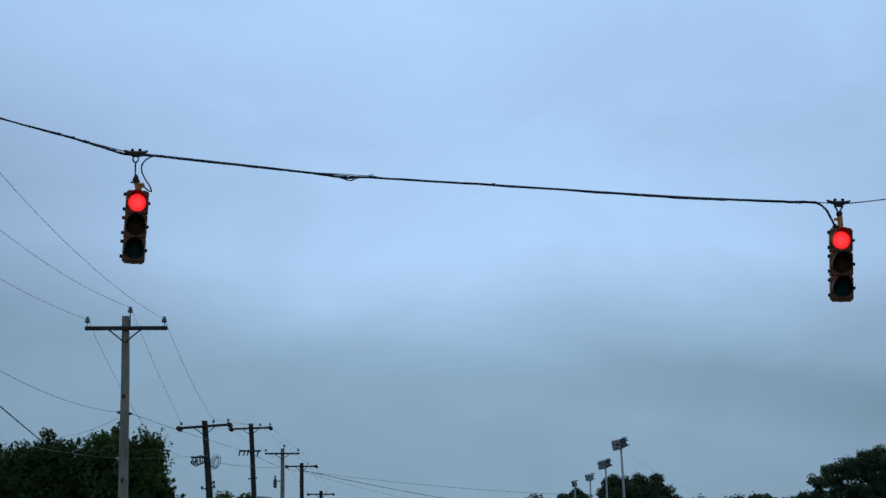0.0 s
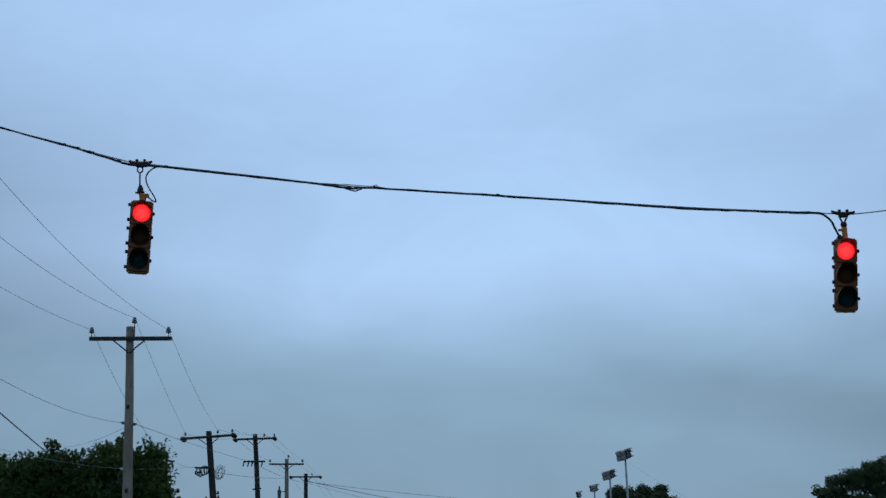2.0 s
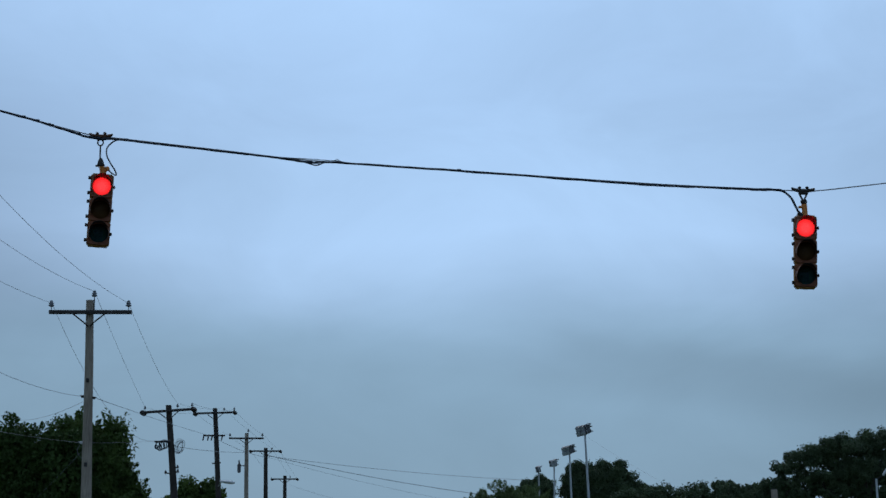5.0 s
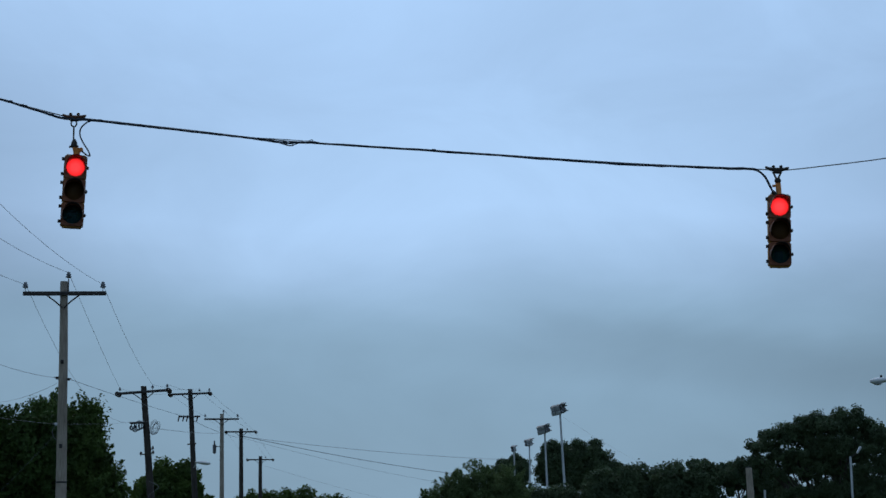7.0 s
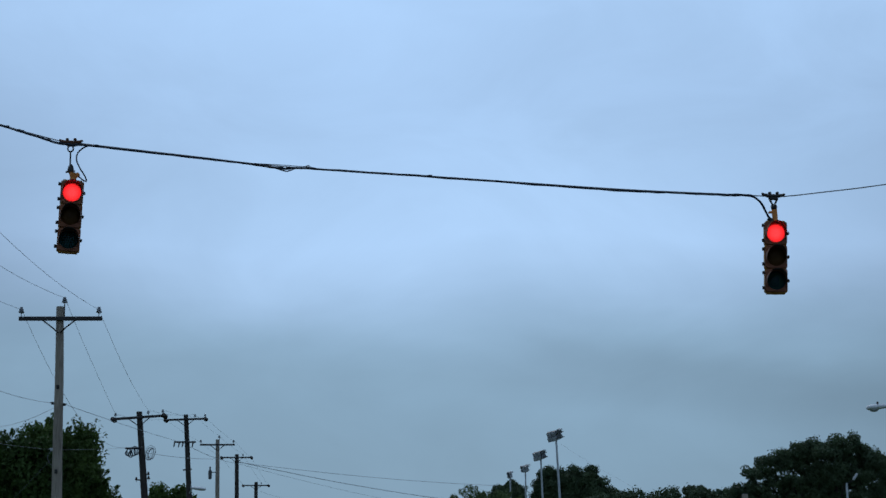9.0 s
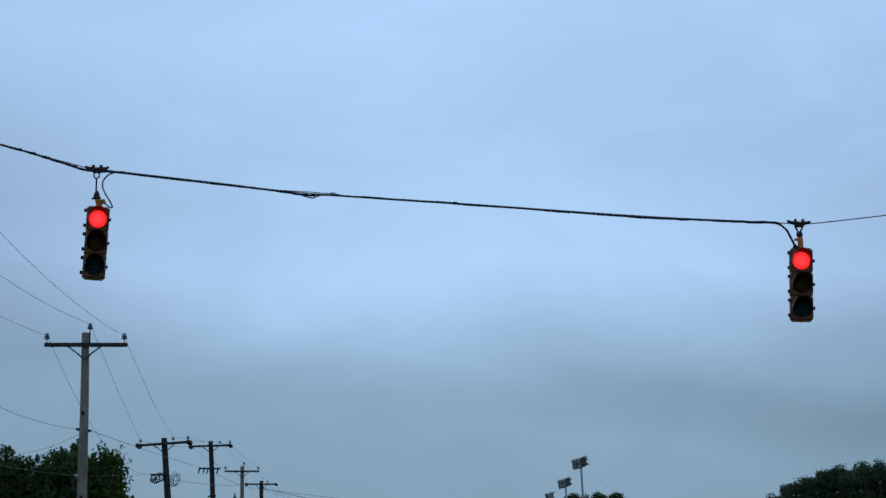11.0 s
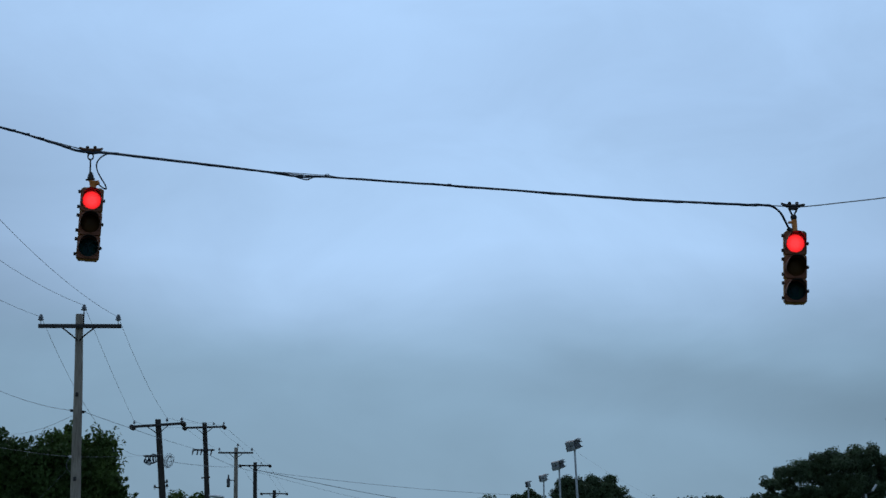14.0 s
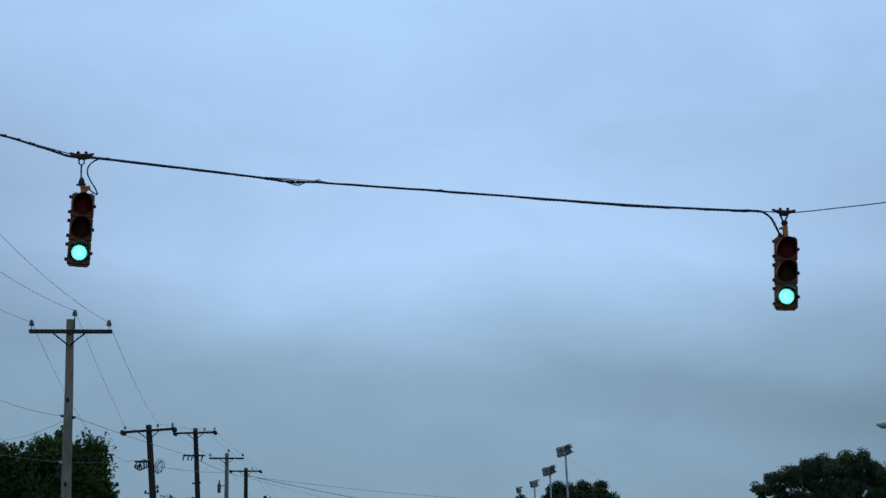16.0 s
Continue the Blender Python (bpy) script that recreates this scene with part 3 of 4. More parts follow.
    sprays = [(rng.uniform(-4.6, 0.2), rng.uniform(-0.4, 0.4), rng.uniform(5.0, 6.15), rng.uniform(0.22, 0.42), 0.4, rng.uniform(0.14, 0.26)) for _ in range(20)]
    make_tree("broadleaf_tree", 24.6, 120, 2.6, tier + dome + low + sprays,
              20000, 0.22, "leaf_dark", "large spreading dark tree with a domed crown", 9, core=0.25, trunk_r=0.2, spread=0.42, tufts=14, boughs=8)
    make_tree("broadleaf_tree", 31.6, 124, 3.2, [(-1.45, 0, 8.15, 0.75, 1.1, 0.75), (-2.35, 0.1, 7.5, 0.6, 1.0, 0.55), (-2.3, 0, 6.4, 0.6, 1.0, 0.45), (-0.3, 0.1, 6.6, 0.7, 1.0, 0.45), (-2.4, 0.1, 5.4, 0.7, 1.0, 0.45), (-0.35, 0.2, 7.3, 0.8, 1.1, 0.7), (0.8, 0, 7.6, 0.9, 1.2, 0.9), (1.9, 0, 6.8, 0.9, 1.2, 1.0), (-1.75, 0, 6.85, 0.75, 1.1, 0.55), (-0.9, -0.2, 6.0, 0.8, 1.1, 0.5),
               (0.5, 0, 5.9, 0.9, 1.1, 0.6), (-1.6, 0.1, 4.9, 0.8, 1.1, 0.5), (0.2, 0, 4.6, 1.0, 1.1, 0.6)],
              9000, 0.22, "leaf_dark", "dark green tree with loose boughs beside the domed tree", 10, core=0.25, trunk_r=0.18, spread=0.44, tufts=12)
    for i, (x, top, r) in enumerate(((20.2, 4.0, 1.3), (22.4, 4.2, 1.2), (24.6, 5.6, 1.3), (26.8, 6.0, 1.7), (29.6, 5.2, 1.6))):
        make_tree("shrub", x, 128, 1.2, [(-0.8, 0, top - 1.6, r * 0.7, 1.4, 1.3), (0.9, 0, top - 1.9, r * 0.7, 1.4, 1.4)], 4000, 0.28, "leaf_dark", "dark shrub growing under the trees", 40 + i, category="shrub", spread=0.42, tufts=16)


make_trees()


# ---- utility poles ----
def pin_insulator(bm, x, y, z, s=1.0):
    lathe(bm, [(0.012 * s, 0), (0.012 * s, 0.09 * s), (0.035 * s, 0.10 * s), (0.085 * s, 0.12 * s), (0.088 * s, 0.15 * s), (0.055 * s, 0.17 * s), (0.075 * s, 0.19 * s), (0.07 * s, 0.22 * s), (0.045 * s, 0.235 * s), (0.05 * s, 0.27 * s), (0.03 * s, 0.29 * s)],
          Matrix.Translation((x, y, z)), 10)


def make_pole(x, y, ground_x, top, wood, label, arm_drop=0.38, arm_tilt=0.0, arm_half=1.23, bells=False, pins=(-1.16, 1.13), crown_pin=False, r0=0.19, r1=0.115, arm_shift=0.0):
    """A wooden pole with one crossarm; its lean comes from the foot's place."""
    pole = thing("utility_pole", pose(ground_x, y, 0), label, "utility pole", "poles along the road")
    lean = (x - ground_x) / top
    bm = bmesh.new()
    rows = []
    for i in range(25):
        h = -0.3 + (top + 0.3) * i / 24
        r = r0 + (r1 - r0) * h / top
        w = noise.noise(Vector((y, h * 0.35, 1))) * 0.02
        rows.append([(lean * h + w + r * math.cos(k) * (1 + 0.04 * math.sin(5 * k + y)), r * math.sin(k), h) for k in (2 * math.pi * j / 14 for j in range(14))])
    ring_rows(bm, rows)
    part("shaft", bm, wood, pole)
    az, ax = top - arm_drop, lean * (top - arm_drop)
    turn = Matrix.Rotation(-radians(arm_tilt), 4, "Y")
    bm = bmesh.new()
    box(bm, ax + arm_shift, -r1 - 0.055, az, arm_half * 2, 0.095, 0.12, 0.012, turn)
    arm = part("crossarm", bm, "arm_wood", pole, "dark wooden crossarm")
    for s in (-1, 1):
        bm = bmesh.new()
        rise = math.sin(radians(arm_tilt)) * 0.5 * s
        tube(bm, [(ax + s * 0.03, -r1 - 0.02, az - 0.42), (ax + s * 0.20, -r1 - 0.1, az - 0.27), (ax + s * 0.50, -r1 - 0.112, az - 0.04 + rise)], 0.022, 6)
        part("brace", bm, "dark_metal", pole)
    for px in pins:
        bm = bmesh.new()
        pin_insulator(bm, ax + arm_shift + px, -r1 - 0.055, az + 0.06 + math.sin(radians(arm_tilt)) * px, 0.8 if bells else 1.0)
        part("insulator", bm, "porcelain", pole, "grey porcelain pin insulator")
    if crown_pin:
        bm = bmesh.new()
        tube(bm, [(lean * top + 0.12, 0, top - 0.35), (lean * top + 0.12, 0, top + 0.05)], 0.02, 6)
        part("top_pin", bm, "dark_metal", pole)
        bm = bmesh.new()
        pin_insulator(bm, lean * top + 0.12, 0, top + 0.0, 1.0)
        part("insulator", bm, "porcelain", pole, "grey porcelain pin insulator")
    if bells:
        for s in (-1, 1):
            for q in (-1, 1):
                bm = bmesh.new()
                m = Matrix.Translation((ax + s * (arm_half - 0.05), -r1 - 0.055 + q * 0.06, az - 0.03 + math.sin(radians(arm_tilt)) * s * arm_half)) @ Matrix.Rotation(-q * radians(90), 4, "X")
                lathe(bm, [(0.02, 0), (0.02, 0.06), (0.06, 0.07), (0.12, 0.11), (0.12, 0.13), (0.05, 0.15), (0.03, 0.18), (0.06, 0.20), (0.12, 0.24), (0.12, 0.26), (0.05, 0.29), (0.02, 0.36)], m, 12)
                part("strain_insulator", bm, "brown_porcelain", pole, "dark brown strain insulator bells")
    # bolts
    bm = bmesh.new()
    tube(bm, [(ax, -r1 - 0.13, az), (ax, r1 + 0.05, az)], 0.016, 6)
    part("through_bolt", bm, "dark_metal", pole)
    return pole, lean


def make_poles():
    p, lean = make_pole(-10.075, 61.8, -10.03, 9.655, "grey_wood", "weathered grey wooden utility pole with one dark crossarm", crown_pin=True, r0=0.185, r1=0.11, arm_shift=0.035)
    # bracket and drop clamps on the grey shaft
    for z, side in ((6.74, 1), (6.78, -1), (5.42, -1)):
        bm = bmesh.new()
        box(bm, lean * z + side * 0.17, -0.02, z, 0.08, 0.07, 0.08, 0.012)
        tube(bm, [(lean * z + side * 0.13, -0.02, z), (lean * z + side * 0.25, -0.02, z + 0.02)], 0.014, 6)
        part("wire_clamp", bm, "galvanised" if z < 6 else "dark_metal", p)
    # small dark plates stand in for knots in the wood
    for z in (7.25, 4.77):
        bm = bmesh.new()
        box(bm, lean * z - 0.01, -0.145, z, 0.09, 0.03, 0.12, 0.01)
        part("knot_plate", bm, "dark_metal", p)
    bm = bmesh.new()
    lathe(bm, [(0.163, -0.025), (0.168, -0.02), (0.168, 0.02), (0.163, 0.025)], Matrix.Translation((lean * 3.72, 0, 3.72)), 14)
    part("steel_band", bm, "dark_metal", p)
    bm = bmesh.new()
    tube(bm, bezier([(-0.2, -0.03, 5.4), (-0.3, -0.05, 5.22), (-0.26, -0.05, 5.05), (-0.17, -0.05, 4.95)], 6), 0.009, 8)
    part("drip_loop", bm, "steel_wire", p, "grey cable drip loop")

    p, lean = make_pole(-12.18, 98.0, -11.41, 9.53, "dark_wood", "dark leaning utility pole hung with cable loops", arm_drop=0.28, arm_tilt=4.0, bells=True, pins=(-1.1, 0.42, 1.1), r0=0.21, r1=0.135)
    z0 = 9.53
    rng = random.Random(5)
    for k in range(6):
        bm = bmesh.new()
        cx, cz, r = lean * (z0 - 1.8) - 0.22 - 0.09 * k, z0 - 1.75 - 0.03 * k + rng.uniform(-0.06, 0.06), rng.uniform(0.06, 0.17)
        loop = [(cx + r * 0.8 * math.cos(a), -0.2 - 0.05 * math.sin(a * 2), cz - 0.1 + r * 1.3 * math.sin(a)) for a in (2 * math.pi * j / 14 for j in range(14))]
        tube(bm, loop, 0.024, 6, close=True)
        part("jumper_loop", bm, "rubber", p)
    bm = bmesh.new()
    box(bm, lean * (z0 - 1.7) - 0.38, -0.17, z0 - 1.72, 0.72, 0.08, 0.09, 0.01)
    part("bracket", bm, "dark_metal", p)
    for k in range(7):
        bm = bmesh.new()
        cx, cz, r = lean * (z0 - 1.8) + 0.40 + rng.uniform(-0.09, 0.09), z0 - 1.95 + rng.uniform(-0.05, 0.05), 0.25 + rng.uniform(-0.06, 0.05)
        loop = [(cx + r * 0.72 * math.cos(a), -0.15 + k * 0.03, cz + r * 1.15 * math.sin(a) + 0.1 * math.cos(a)) for a in (2 * math.pi * j / 22 for j in range(22))]
        tube(bm, loop, 0.009, 5, close=True)
        part("cable_coil", bm, "steel_wire", p, "coiled spare grey cable")
    for dz, dx in ((3.2, -0.33), (3.15, 0.24), (2.95, 0.24)):
        bm = bmesh.new()
        tube(bm, [(lean * (z0 - dz), 0, z0 - dz), (lean * (z0 - dz) + dx, -0.05, z0 - dz + 0.03)], 0.03, 6)
        pin_insulator(bm, lean * (z0 - dz) + dx, -0.05, z0 - dz - 0.08, 0.8)
        part("spool_insulator", bm, "brown_porcelain", p)

    p, lean = make_pole(-12.76, 125.0, -12.11, 11.59, "dark_wood", "dark utility pole with a short lower arm and street lamp", arm_drop=0.3, arm_tilt=1.8, bells=True, pins=(0.55, 1.15), r0=0.2, r1=0.135)
    z0 = 11.59
    bm = bmesh.new()
    box(bm, lean * (z0 - 1.65) - 0.1, -0.19, z0 - 1.65, 1.3, 0.09, 0.1, 0.01)
    part("lower_arm", bm, "arm_wood", p)
    for dx in (-0.7, -0.42, -0.2, 0.4):
        bm = bmesh.new()
        tube(bm, [(lean * (z0 - 1.65) + dx, -0.2, z0 - 1.6), (lean * (z0 - 1.65) + dx - 0.06, -0.3, z0 - 1.95)], [0.05, 0.035], 8)
        part("fuse_cutout", bm, "brown_porcelain", p)
    bm = bmesh.new()
    tube(bm, [(lean * (z0 - 1.2), -0.14, z0 - 1.25), (lean * (z0 - 1.2) - 0.05, -0.2, z0 - 1.05)], 0.05, 8)
    part("arrester", bm, "brown_porcelain", p)
    bm = bmesh.new()
    tube(bm, [(lean * (z0 - 3.3) - 0.3, -0.1, z0 - 3.3), (lean * (z0 - 3.3) + 0.22, -0.1, z0 - 3.25)], 0.045, 6)
    part("spool_insulator", bm, "brown_porcelain", p)
    bm = bmesh.new()
    tube(bm, bezier([(lean * 7, 0, 6.9), (lean * 7 + 0.35, -1.6, 7.15), (lean * 7 + 0.55, -3.0, 7.1)], 6), 0.035, 6)
    part("lamp_arm", bm, "galvanised", p)
    bm = bmesh.new()
    lathe(bm, [(0.03, -0.45), (0.1, -0.4), (0.16, -0.1), (0.18, 0.2), (0.12, 0.4), (0.04, 0.45)], Matrix.Translation((lean * 7 + 0.85, -3.2, 7.05)) @ Matrix.Rotation(radians(96), 4, "Y") @ Matrix.Diagonal((0.6, 1, 1, 1)), 12)
    part("lamp_head", bm, "lamp_paint", p, "pale street lamp head")

    p, lean = make_pole(-12.85, 148.0, -12.75, 11.7, "grey_wood", "distant grey utility pole with a thin crossarm", crown_pin=True, r0=0.19, r1=0.13)
    bm = bmesh.new()
    lathe(bm, [(0.03, -0.5), (0.12, -0.45), (0.13, 0.1), (0.06, 0.16), (0.05, 0.4)], Matrix.Translation((lean * 9.3 - 0.52, 0, 9.4)), 10)
    box(bm, lean * 9.3 - 0.3, 0, 9.4, 0.36, 0.06, 0.06, 0.01)
    part("transformer_can", bm, "floodcase", p, "small grey pole-mounted can")
    make_pole(-10.6, 24.0, -10.6, 10.5, "grey_wood", "weathered grey utility pole at the roadside", crown_pin=True, r0=0.185, r1=0.12)
    make_pole(-12.96, 167.0, -12.83, 11.85, "dark_wood", "distant dark utility pole with strain insulators", arm_drop=0.27, bells=True, pins=(0.5,), r0=0.21, r1=0.15)
    make_pole(-13.39, 196.0, -13.39, 11.08, "dark_wood", "far dark utility pole with strain insulators", arm_drop=0.33, bells=True, pins=(0.5,), r0=0.21, r1=0.16)


make_poles()


# ---- overhead wires ----
def wire(points, r, mat, label, name="power_line"):
    bm = bmesh.new()
    tube(bm, points, r, 5)
    tagged(link_mesh(name, bm, mat), label, "wire")


def make_lines():
    ends = [  # left, middle and right conductors, pole by pole from the near off-view one
        [(-11.9, 24.0, 10.2), (-11.20, 61.72, 9.55), (-12.75, 97.8, 7.85)],
        [(-10.6, 24.0, 10.75), (-9.955, 61.8, 9.92), (-13.24, 97.7, 9.4), (-13.9, 124.6, 11.3), (-13.96, 147.9, 11.5), (-14.1, 166.8, 11.6), (-14.5, 195.8, 10.75)],
        [(-9.5, 24.0, 11.6), (-8.92, 61.72, 9.55), (-11.75, 97.8, 9.6), (-12.2, 124.8, 11.6), (-12.73, 148.0, 11.95), (-12.46, 166.9, 11.85), (-12.9, 195.9, 11.0)],
        [(-11.06, 97.7, 9.6), (-11.6, 124.6, 11.45), (-11.55, 147.9, 11.5), (-11.8, 166.8, 11.6), (-12.2, 195.8, 10.75)],
    ]
    sags = [(0.75, 1.15), (0.9, 0.1, 0.15, 0.12, 0.1, 0.1), (0.95, 0.25, 0.15, 0.12, 0.1, 0.1), (0.15, 0.12, 0.1, 0.1)]
    for line, sag in zip(ends, sags):
        for a, b, s in zip(line, line[1:], sag):
            wire(sagged(a, b, s), 0.0062, "conductor", "thin grey power line strung between utility poles")
    # neutral and service cables
    wire(sagged((-11.2, 24.0, 8.9), (-10.25, 61.7, 6.78), 1.15), 0.0065, "conductor", "slack grey neutral cable running to a pole")
    wire(sagged((-9.86, 61.7, 6.74), (-12.9, 124.8, 9.9), 0.05), 0.0085, "steel_wire", "dark neutral cable strung between utility poles")
    wire(sagged((-12.9, 124.8, 9.9), (-12.85, 166.8, 11.1), 0.2), 0.013, "steel_wire", "dark neutral cable strung between utility poles")
    wire(sagged((-10.27, 61.7, 5.42), (-14.6, 45.0, 6.3), 0.35), 0.0038, "conductor", "pale service cable sagging from a pole")
    wire(sagged((-10.2, 61.7, 6.62), (-16.7, 86.0, 7.9), 0.12), 0.006, "conductor", "thin service cable running from a pole into trees")
    wire(sagged((-10.6, 24.0, 8.0), (-18.0, 91.0, 7.75), 0.04), 0.024, "rubber", "black service cable dropping behind the tree crown")
    wire(sagged((-10.0, 61.9, 5.42), (-11.9, 98.0, 7.9), 0.03), 0.004, "steel_wire", "thin grey cable strung between utility poles")
    wire(sagged((-11.8, 98.0, 7.6), (-12.8, 148.0, 10.35), 0.1), 0.012, "conductor", "thin grey cable strung between utility poles")
    wire(sagged((-10.15, 61.65, 5.2), (-14.7, 57.0, 0.0), 0.25), 0.003, "steel_wire", "slack guy wire from a pole down to the ground", "guy_wire")
    wire(bezier([(-11.85, 97.85, 5.1), (-11.25, 96.6, 4.8), (-11.6, 96.0, 4.4), (-11.75, 96.0, 3.95), (-12.6, 96.0, 3.75), (-14.5, 95.5, 3.95), (-17.0, 95.0, 4.4)], 8), 0.007, "steel_wire", "pale service cable drooping from a dark pole")
    # lines that leave the far poles across the road
    for a, b, s, r in (((-12.8, 167.0, 11.2), (9.5, 205.0, 11.1), 0.25, 0.017), ((-12.8, 167.0, 11.25), (9.5, 205.0, 9.2), 0.35, 0.026), ((-12.8, 167.0, 11.1), (5.5, 203.0, 8.5), 0.3, 0.010), ((-13.0, 196.0, 10.2), (2.5, 228.0, 6.9), 0.2, 0.008)):
        wire(sagged(a, b, s), r, "conductor", "far power line crossing behind the trees")
    wire(sagged((20.6, 270.0, 19.6), (31.5, 249.0, 11.0), 0.3), 0.009, "conductor", "thin wire from a floodlight mast down to the trees")


make_lines()


# ---- floodlight masts ----
def make_mast(x, y, z, foot_x, heads, s, turn):
    """A mast with a bank of lamps, tilted down over the field."""
    mast = thing("floodlight_mast", pose(foot_x, y, 0), "tall pale floodlight mast above the dark trees", "floodlight", "sports field floodlights")
    bm = bmesh.new()
    tube(bm, [(0, 0, -0.3), ((x - foot_x) * 0.5, 0, z * 0.5), (x - foot_x, 0, z + 0.6)], [0.22, 0.17, 0.125], 10)
    part("mast", bm, "galvanised", mast)
    m0 = Matrix.Translation((x - foot_x, -0.1, z + 0.75 * s)) @ Matrix.Rotation(radians(-11), 4, "Y") @ Matrix.Rotation(radians(turn), 4, "Z")
    for row in range(2):
        bm = bmesh.new()
        h = (row - 0.5) * 0.64 * s
        tube(bm, [m0 @ Vector((-1.0 * s, 0.1, h)), m0 @ Vector((1.1 * s, 0.1, h))], 0.06, 6)
        part("crossbar", bm, "dark_metal", mast)
        for k in range(heads):
            # pale-faced reflectors; the last one of each row is turned away and shows its dark case
            u = (k - (heads - 1) / 2) * 2.0 * s / heads - (0.28 if k == heads - 1 else 0.1)
            away = k == heads - 1
            tilt = m0 @ Matrix.Translation((u, -0.25 if not away else 0.05, h + (0.12 * s if away else 0))) @ Matrix.Rotation(radians(-48 if away else 0), 4, "Z") @ Matrix.Rotation(radians(20), 4, "X")
            bm = bmesh.new()
            wide = 1.95 * s / heads
            box(bm, 0, 0.1, 0, wide, 0.6, 0.63 * s, 0.09)
            bmesh.ops.transform(bm, matrix=tilt, verts=bm.verts)
            head = part("lamp_head", bm, "floodcase", mast)
            bm = bmesh.new()
            box(bm, 0, -0.215, 0, wide * 0.93, 0.04, 0.57 * s, 0.015)
            bmesh.ops.transform(bm, matrix=tilt, verts=bm.verts)
            part("lamp_glass", bm, "floodglass", head)
    # added pale plate: the bright glint at the bank's tip, as a white box
    bm = bmesh.new()
    box(bm, 0.88 * s, -0.2, 0.66 * s, 0.5 * s, 0.34, 0.22, 0.05)
    bmesh.ops.transform(bm, matrix=m0, verts=bm.verts)
    part("glint_plate", bm, "lamp_paint", mast)


def make_masts():
    make_mast(20.16, 270, 19.8, 21.2, 3, 1.0, -30)
    make_mast(21.18, 315, 20.0, 21.9, 3, 1.0, -30)
    make_mast(21.25, 355, 20.35, 21.4, 3, 0.85, 30)
    make_mast(20.2, 385, 20.9, 20.6, 2, 0.8, 55)


make_masts()


# ---- street lamp, post and thin lamp pole ----
def make_street_lamp():
    lamp = thing("street_lamp", pose(16.81, 65, 0), "grey cobra-head street lamp on a curved arm", "street lamp")
    bm = bmesh.new()
    tube(bm, [(0, 0, -0.2), (0, 0, 3), (0, 0, 6.3)], [0.13, 0.11, 0.08], 12)
    part("pole", bm, "galvanised", lamp)
    bm = bmesh.new()
    tube(bm, bezier([(0, 0, 6.0), (-0.4, 0, 6.6), (-0.85, 0, 6.87), (-1.28, 0, 6.97), (-1.57, 0, 6.93)], 8), 0.036, 8)
    part("arm", bm, "dark_metal", lamp)
    bm = bmesh.new()
    m = Matrix.Translation((-1.88, 0, 6.89)) @ Matrix.Rotation(radians(-96), 4, "Y") @ Matrix.Diagonal((0.62, 1.0, 1.0, 1))
    lathe(bm, [(0.05, -0.37), (0.105, -0.35), (0.12, -0.2), (0.14, 0.0), (0.15, 0.18), (0.12, 0.3), (0.04, 0.36)], m, 14)
    head = part("lamp_head", bm, "lamp_paint", lamp, "pale grey oval lamp head")
    bm = bmesh.new()
    lathe(bm, [(0.02, -0.12), (0.09, -0.10), (0.13, -0.04), (0.135, 0.0)], Matrix.Translation((-2.0, 0, 6.85)) @ Matrix.Diagonal((1.25, 1, 1, 1)), 14)
    part("refractor", bm, "floodglass", head)
    bm = bmesh.new()
    lathe(bm, [(0.035, 0), (0.04, 0.05), (0.025, 0.09)], Matrix.Translation((-1.88, 0, 6.96)), 8)
    part("photocell", bm, "dark_metal", head)


def make_posts():
    bm = bmesh.new()
    ob = thing("wooden_post", pose(14.05, 84, 0), "short weathered wooden post in front of dark trees", "post")
    tube(bm, [(0, 0, -0.2), (-0.1, 0, 2.5), (-0.23, 0, 5.0)], [0.17, 0.15, 0.125], 12)
    part("shaft", bm, "grey_wood", ob)
    bm = bmesh.new()
    lathe(bm, [(0.125, 0), (0.12, 0.02), (0.05, 0.03)], Matrix.Translation((-0.23, 0, 5.0)), 12)
    part("end_grain", bm, "arm_wood", ob)
    ob = thing("lamp_pole", pose(21.5, 100, 0), "thin grey lamp pole with a small tilted fitting", "lamp pole")
    bm = bmesh.new()
    tube(bm, [(0, 0, -0.2), (-0.08, 0, 3), (-0.15, 0, 6.2)], [0.065, 0.058, 0.05], 10)
    part("shaft", bm, "galvanised", ob)
    bm = bmesh.new()
    tube(bm, [(-0.15, 0, 6.15), (0.12, -0.05, 6.32)], 0.025, 6)
    part("arm", bm, "dark_metal", ob)
    bm = bmesh.new()
    box(bm, 0.26, -0.05, 6.5, 0.1, 0.14, 0.36, 0.02, Matrix.Rotation(radians(33), 4, "Y"))
    part("fitting", bm, "galvanised", ob)
    ob = thing("metal_post", pose(15.5, 90, 0), "slim grey metal post under the trees", "post")
    bm = bmesh.new()
    tube(bm, [(0, 0, -0.2), (-0.02, 0, 4.3)], 0.05, 10)
    part("shaft", bm, "galvanised", ob)


make_street_lamp()
make_posts()


# ---- the span wire and its signals ----
SPAN_Y = 31.2


